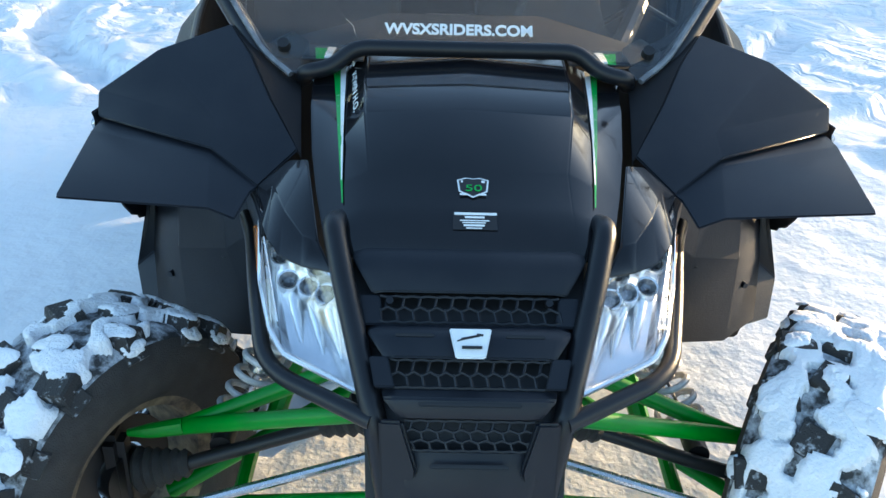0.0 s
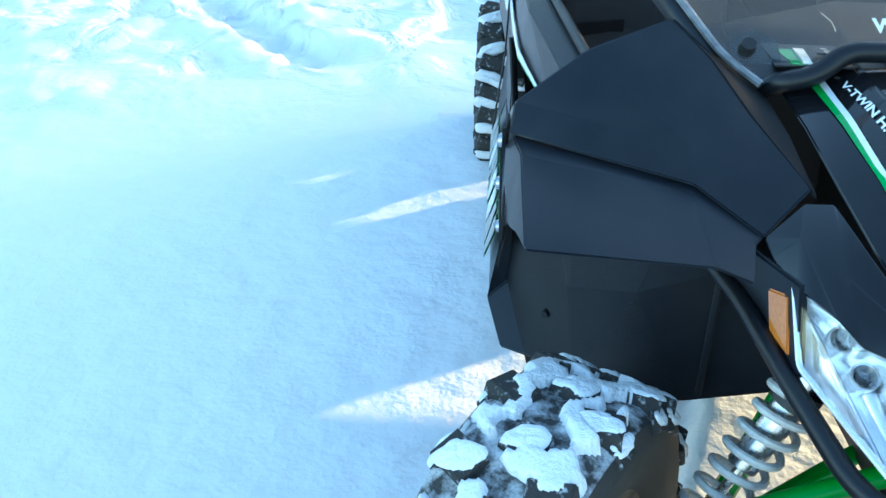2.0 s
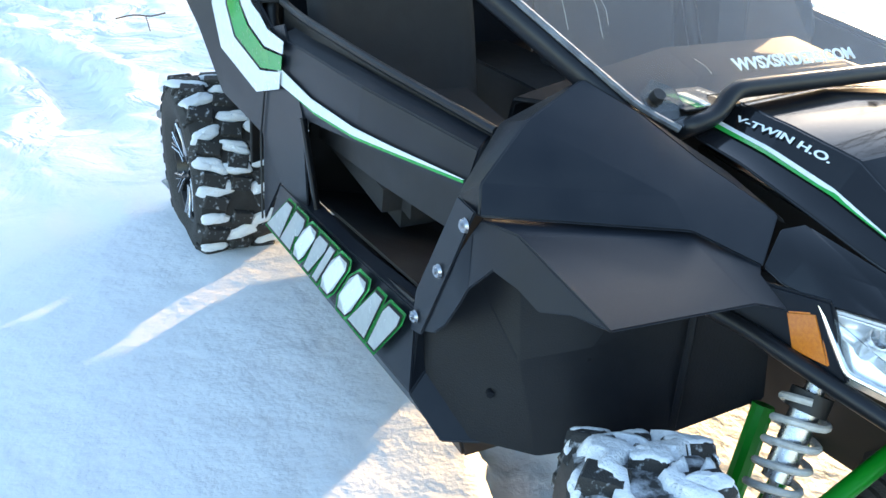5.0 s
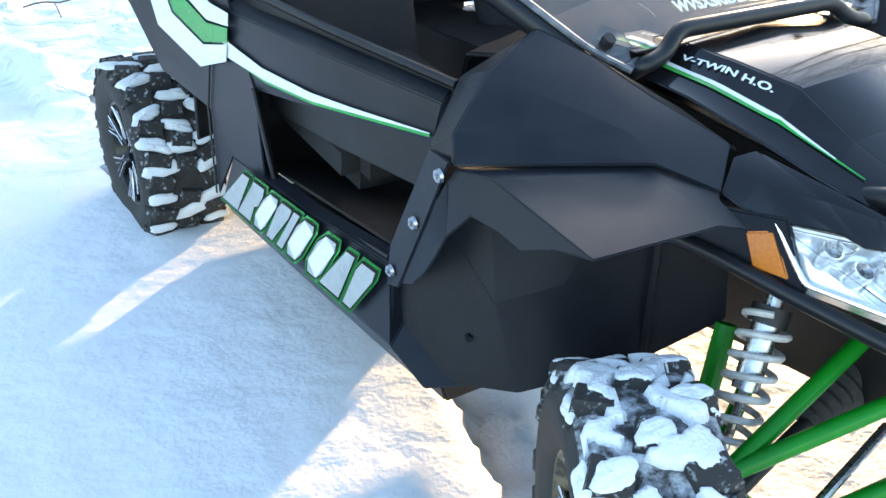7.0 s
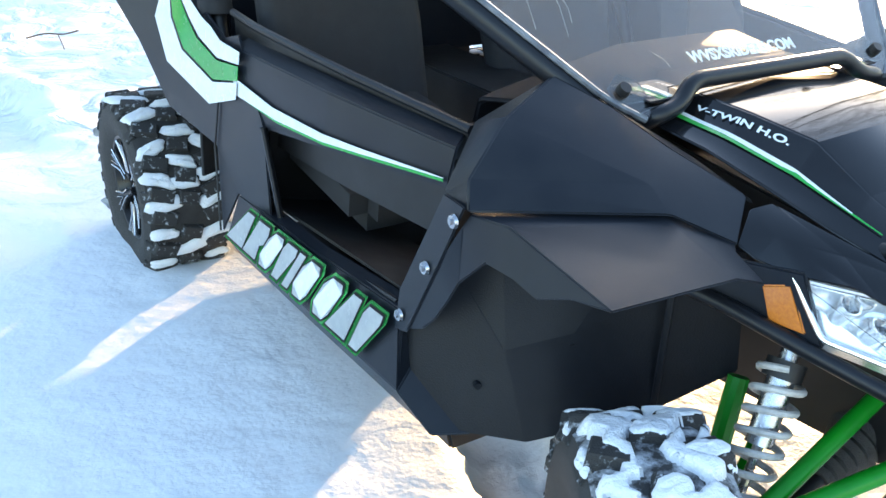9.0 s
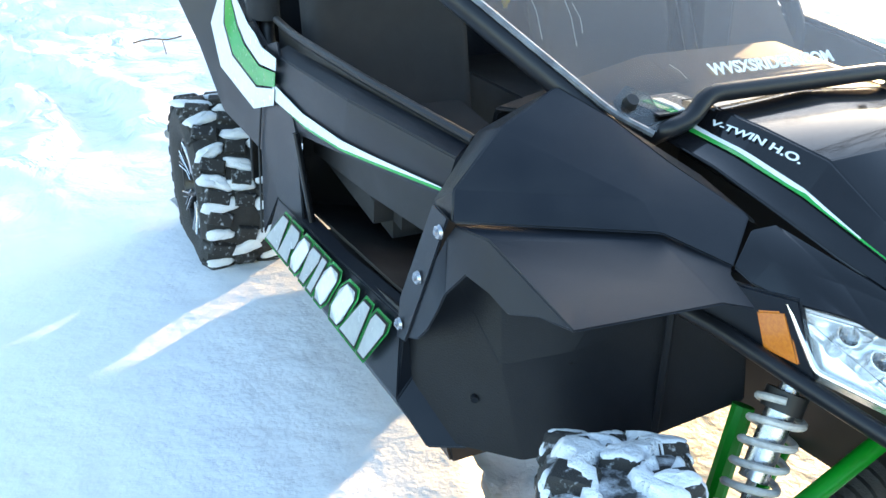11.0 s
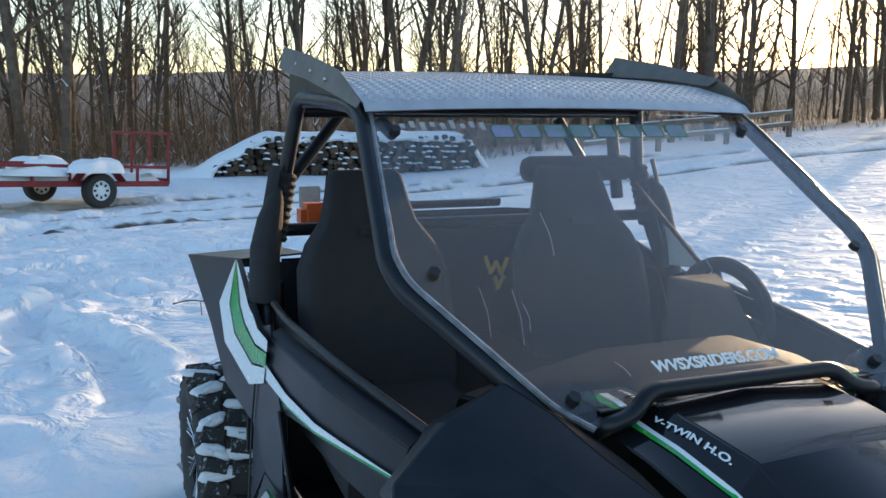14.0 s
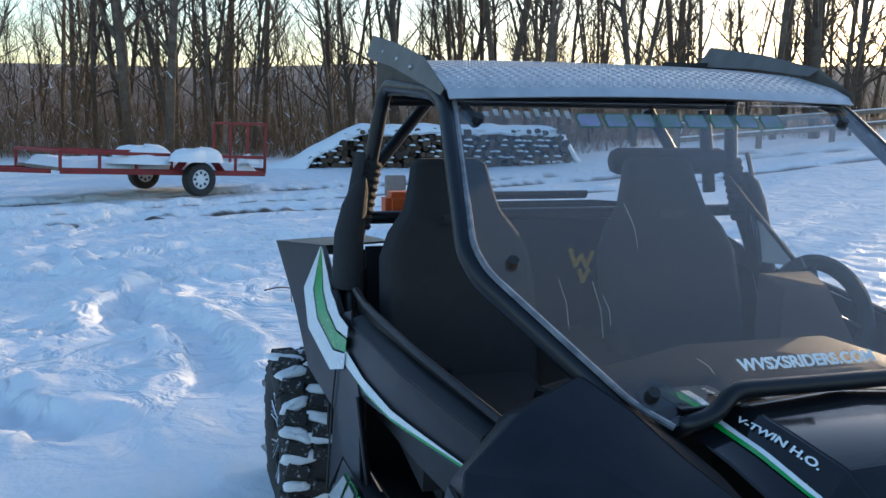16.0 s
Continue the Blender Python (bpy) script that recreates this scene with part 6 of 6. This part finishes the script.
def log_stack():
    x0, x1, y0 = 1.6, 9.0, 23.6
    at = Vector(((x0 + x1) / 2, y0, ground_height((x0 + x1) / 2, y0)))
    t = thing("log_stack", at, "stack of cut logs under a thick snow cap", "firewood")
    rnd = random.Random(4)
    bm = bmesh.new()
    bmesh.ops.create_cone(bm, cap_ends=True, segments=12, radius1=1.0, radius2=1.0, depth=1.0, matrix=Matrix.Rotation(radians(90), 4, "X"))
    for f in bm.faces:
        f.material_index = 0 if len(f.verts) > 4 else 1
    me = bpy.data.meshes.new("log")
    bm.to_mesh(me)
    bm.free()
    me.materials.append(M_LOG)
    me.materials.append(M_LOGBARK)
    count = 0
    for r in range(7):
        x = x0 + 0.10 + r * 0.22 + rnd.uniform(-0.1, 0.1)
        end = x1 - r * 0.06
        while x < end and count < 330:
            rad = rnd.uniform(0.055, 0.105)
            ob = new("log", me)
            ob.parent = t
            ob.matrix_parent_inverse = Matrix.Translation(-at)
            ob.matrix_basis = pose(x + rad, y0 + rnd.uniform(-0.16, 0.10), at.z + 0.09 + r * 0.142 + rnd.uniform(-0.03, 0.03), 0, 0, rnd.uniform(-8, 8)) @ Matrix.Diagonal((rad, rnd.uniform(0.9, 1.1), rad, 1))
            if rnd.random() < 0.42:
                place("snow_clump", rnd.choice(CLUMPS), t, Matrix.Translation((x + rad, y0 - 0.56, at.z + 0.09 + r * 0.142 + rad * 0.75)) @ Matrix.Diagonal((rad * 0.8, 0.14, 0.05, 1)))
            x += rad * 2 + 0.005
            count += 1
    bm = bmesh.new()
    n = 60
    rows = []
    for i in range(n + 1):
        u = i / n
        x = x0 - 0.7 + (x1 - x0 + 1.2) * u
        h = at.z + 1.00 * min(1, fade((x - x0 + 0.7) / 2.7) * 1.02) * fade((x1 + 0.5 - x) / 1.0) + 0.07 * noise.noise((x * 1.7, 0, 2))
        rows.append([bm.verts.new(p) for p in ((x, y0 - 0.62 - 0.5 * fade((x0 + 0.5 - x) / 0.8), h - 0.07 - 0.10 * abs(noise.noise((x * 2.6, 1, 7))) - 0.6 * fade((x0 + 0.5 - x) / 0.8)), (x, y0 - 0.50, h + 0.05), (x, y0, h + 0.13), (x, y0 + 0.6, h - 0.02), (x, y0 + 1.1, at.z - 0.05))])
    for a, b in zip(rows, rows[1:]):
        for k in range(4):
            bm.faces.new((a[k], b[k], b[k + 1], a[k + 1]))
    bmesh.ops.recalc_face_normals(bm, faces=bm.faces)
    bmesh.ops.solidify(bm, geom=bm.faces[:], thickness=0.08)
    part("snow_cap", bm, M_CAP, t, "thick snow cap", 80)


log_stack()


def fence():
    at = Vector((17.5, 23.0, ground_height(17.5, 23)))
    t = thing("rail_fence", at, "weathered wooden rail fence dusted with snow", "fence")
    pts = [Vector((11.5, 22.0, 0)), Vector((14.5, 22.7, 0)), Vector((17.5, 23.4, 0)), Vector((20.5, 24.0, 0))]
    for p in pts:
        p.z = ground_height(p.x, p.y)
    for p in pts:
        bm = bmesh.new()
        box(bm, (0.14, 0.14, 1.0), Matrix.Translation(p + Vector((0, 0, 0.45))), 0.015)
        part("post", bm, M_WOOD, t)
    for a, b in zip(pts, pts[1:]):
        for h, drop in ((0.42, 0), (0.80, 0)):
            bm = bmesh.new()
            d = b - a
            box(bm, (d.length, 0.06, 0.12), frame_on((a + b) / 2 + Vector((0, -0.09, h)), d, (0, 0, 1)), 0.01)
            part("rail", bm, M_WOOD, t)
            bm = bmesh.new()
            box(bm, (d.length * 0.96, 0.07, 0.03), frame_on((a + b) / 2 + Vector((0, -0.09, h + 0.075)), d, (0, 0, 1)), 0.01)
            part("snow", bm, M_CAP, t)


fence()


def branch(bm, start, way, length, radius, depth, rnd, sides, twigs, low=0.25):
    pts, rad = [start], [radius]
    n = (6, 4, 2, 1)[depth]
    p, d = Vector(start), Vector(way).normalized()
    for i in range(n):
        d = (d + Vector((rnd.uniform(-1, 1), rnd.uniform(-1, 1), rnd.uniform(-0.3, 0.7))) * (0.06 if depth == 0 else 0.26)).normalized()
        p = p + d * length / n
        pts.append(p.copy())
        rad.append(max(radius * (1 - 0.72 * (i + 1) / n), 0.007))
    sweep(pts, rad, sides, bm if depth < 2 else twigs, cap=False)
    if depth >= 2 + (rnd.random() < 0.35):
        return
    kids = (22, 6, 3)[depth]
    for k in range(kids):
        t = rnd.uniform(low if depth == 0 else 0.2, 1.0)
        i = min(int(t * n), n - 1)
        q = pts[i].lerp(pts[i + 1], t * n - i)
        side = Vector((rnd.uniform(-1, 1), rnd.uniform(-1, 1), rnd.uniform(0.1, 1.0))).normalized()
        w = (d * rnd.uniform(0.15, 0.75) + side * rnd.uniform(0.7, 1.0)).normalized()
        reach = rnd.uniform(0.12, 0.30) if depth == 0 else rnd.uniform(0.30, 0.55)
        branch(bm, q, w, length * reach, max(rad[i] * rnd.uniform(0.28, 0.50), 0.009), depth + 1, rnd, max(sides - 3, 3), twigs)


def make_tree(seed, height, radius, low, label, group):
    rnd = random.Random(seed)
    t = thing("bare_tree", (0, 0, 0), label, "tree", group)
    trunk, twigs = bmesh.new(), bmesh.new()
    lean = Vector((rnd.uniform(-0.10, 0.10), rnd.uniform(-0.06, 0.06), 1))
    if seed % 3 == 0:
        branch(trunk, Vector((0, 0, -0.3)), lean + Vector((0.10, 0, 0)), height, radius, 0, rnd, 9, twigs, low)
        branch(trunk, Vector((0.05, 0, 0.4)), lean - Vector((0.16, 0, 0)), height * 0.9, radius * 0.8, 0, rnd, 8, twigs, low)
    else:
        branch(trunk, Vector((0, 0, -0.3)), lean, height, radius, 0, rnd, 10, twigs, low)
    part("trunk", trunk, M_BARK, t, angle=60)
    part("crown", twigs, M_TWIG, t, "tangle of bare twigs", angle=60)
    return t


TALL = [make_tree(s, h, r, 0.10, "tall bare leafless tree standing in snow", "tall trees at the edge of the yard") for s, h, r in ((1, 16, 0.13), (2, 18, 0.15), (3, 15, 0.12), (4, 17, 0.11), (5, 15, 0.10), (6, 17, 0.14))]
YOUNG = [make_tree(s, h, r, 0.12, "slender bare young tree among brush", "young trees in the wood") for s, h, r in ((7, 10.0, 0.07), (8, 9.0, 0.06), (9, 10.5, 0.075), (10, 11.0, 0.085), (11, 8.5, 0.055))]
rnd = random.Random(21)


def scatter(protos, count, near, far, gap, spots, sun_side):
    made = 0
    for i in range(count * 30):
        bearing = radians(rnd.uniform(-26, sun_side))
        dist = near + (far - near) * rnd.random() ** 1.3
        x, y = -1.0 + dist * math.sin(bearing), 0.5 + dist * math.cos(bearing)
        off = (x + 0.4) * math.cos(SUN_AZ) - (y - 2.0) * math.sin(SUN_AZ)
        if abs(off) < 1.8 or y < 26.0 - 0.12 * max(0, x) or any(math.hypot(x - a, y - b) < gap for a, b in spots):
            continue
        spots.append((x, y))
        m = pose(x, y, ground_height(x, y), rnd.uniform(-3, 3), rnd.uniform(-4, 2), rnd.uniform(0, 360)) @ Matrix.Diagonal((*(rnd.uniform(0.8, 1.25),) * 3, 1))
        if made < len(protos):
            protos[made].matrix_basis = m
        else:
            copy_thing(protos[made % len(protos)], m)
        made += 1
        if made == count:
            return


spots = []


def lone_trees():
    """Trees on the sunny side of the yard, clear of the sun's own line."""
    for k, (bearing, dist, size) in enumerate(((64, 24, 1.25), (67.5, 30, 1.4), (71, 22, 1.1), (75, 27, 1.3), (80, 34, 1.2), (85, 40, 1.2), (46, 40, 1.0), (43, 47, 1.0))):
        x, y = dist * math.sin(radians(bearing)), 2.0 + dist * math.cos(radians(bearing))
        copy_thing(TALL[k % len(TALL)], pose(x, y, ground_height(x, y), 0, 0, 77 * k) @ Matrix.Diagonal((size, size, size, 1)))


lone_trees()
scatter(TALL, 66, 27, 62, 1.5, spots, 56)
scatter(YOUNG, 80, 27, 80, 0.9, spots, 56)


def undergrowth():
    """Thin saplings and brush among the trees, and the far wood behind."""
    rnd = random.Random(77)
    bm = bmesh.new()
    verts, faces = [], []
    def blade(a, b, w):
        a, b = Vector(a), Vector(b)
        for s in (Vector((w, 0, 0)), Vector((0, w, 0))):
            k = len(verts)
            verts.extend([a - s, a + s, b + s * 0.25, b - s * 0.25])
            faces.append((k, k + 1, k + 2, k + 3))
    for i in range(6200):
        bearing = radians(rnd.uniform(-26, 68))
        dist = 27.5 + 60 * rnd.random() ** 1.6
        x, y = -1.0 + dist * math.sin(bearing), 0.5 + dist * math.cos(bearing)
        if y < 25.5:
            continue
        z = ground_height(x, y)
        h = rnd.uniform(0.4, 2.4) * (1 + dist / 90)
        for _ in range(2):
            p = Vector((x, y, z - 0.1))
            d = Vector((rnd.uniform(-0.5, 0.5), rnd.uniform(-0.3, 0.3), 1))
            w = rnd.uniform(0.005, 0.013)
            for s in range(3):
                q = p + d.normalized() * h / 3
                blade(p, q, w * (1 - 0.25 * s))
                for _ in range(2):
                    f = p.lerp(q, rnd.random())
                    blade(f, f + Vector((rnd.uniform(-0.5, 0.5), rnd.uniform(-0.3, 0.3), rnd.uniform(-0.05, 0.4))), 0.005)
                p, d = q, d + Vector((rnd.uniform(-0.6, 0.6), rnd.uniform(-0.3, 0.3), rnd.uniform(-0.3, 0.1)))
    me = bpy.data.meshes.new("undergrowth")
    me.from_pydata([tuple(v) for v in verts], [], faces)
    me.materials.append(M_BRUSH)
    tagged(new("undergrowth", me), "brown leafless brush and saplings between trees", "undergrowth", kind="stuff")
    verts, faces = [], []
    for i in range(1500):
        bearing = radians(rnd.uniform(-26, 62))
        dist = 27.0 + 20 * rnd.random() ** 1.4
        x, y = -1.0 + dist * math.sin(bearing), 0.5 + dist * math.cos(bearing)
        if y < 25.0:
            continue
        a = Vector((x, y, ground_height(x, y) + 3.2 * rnd.random() ** 1.8))
        blade(a, a + Vector((rnd.uniform(-0.22, 0.22), rnd.uniform(-0.1, 0.1), rnd.uniform(-0.04, 0.22))), rnd.uniform(0.006, 0.02))
    me = bpy.data.meshes.new("snow_on_brush")
    me.from_pydata([tuple(v) for v in verts], [], faces)
    me.materials.append(M_CAP)
    tagged(new("snow_on_brush", me), "flecks of snow caught on twigs", "snow", kind="stuff")
    verts, faces = [], []
    for i in range(420):
        bearing = radians(rnd.uniform(-30, 72))
        dist = 62 + 128 * rnd.random() ** 1.3
        x, y = dist * math.sin(bearing), dist * math.cos(bearing)
        z = ground_height(x, y)
        h = rnd.uniform(5, 9)
        w = rnd.uniform(0.035, 0.10)
        p, spine = Vector((x, y, z - 0.5)), []
        for s in range(4):
            q = p + Vector((rnd.uniform(-0.35, 0.35), 0, h / 4 + 0.15))
            blade(p, q, w * (1 - 0.22 * s))
            spine.append((p, q))
            p = q
        for _ in range(18):
            a, b = rnd.choice(spine[1:])
            q = a.lerp(b, rnd.random())
            e = q + Vector((rnd.uniform(-1.6, 1.6), rnd.uniform(-1, 1), rnd.uniform(0.5, 2.2)))
            blade(q, e, w * 0.30)
            for _ in range(2):
                f = q.lerp(e, rnd.uniform(0.2, 0.9))
                blade(f, f + Vector((rnd.uniform(-0.9, 0.9), rnd.uniform(-0.4, 0.4), rnd.uniform(0.0, 0.9))), w * 0.16)
    me = bpy.data.meshes.new("far_wood")
    me.from_pydata([tuple(v) for v in verts], [], faces)
    me.materials.append(M_TWIG)
    tagged(new("far_wood", me), "distant bare winter wood on a slope", "woods", kind="stuff")


undergrowth()
twig = sweep(smooth_path([(-0.56, 7.53, 0.05), (-0.44, 7.50, 0.075), (-0.32, 7.50, 0.06), (-0.22, 7.49, 0.08)], 0.04), 0.006, 6)
sweep([(-0.36, 7.50, 0.066), (-0.38, 7.30, 0.06), (-0.40, 7.10, 0.04)], 0.004, 5, twig)
bmesh.ops.translate(twig, verts=twig.verts, vec=(0, 0, ground_height(-0.40, 7.45) - 0.02))
tagged(link_mesh("fallen_twig", twig, M_TWIG), "thin dark twig lying on snow", "twig")
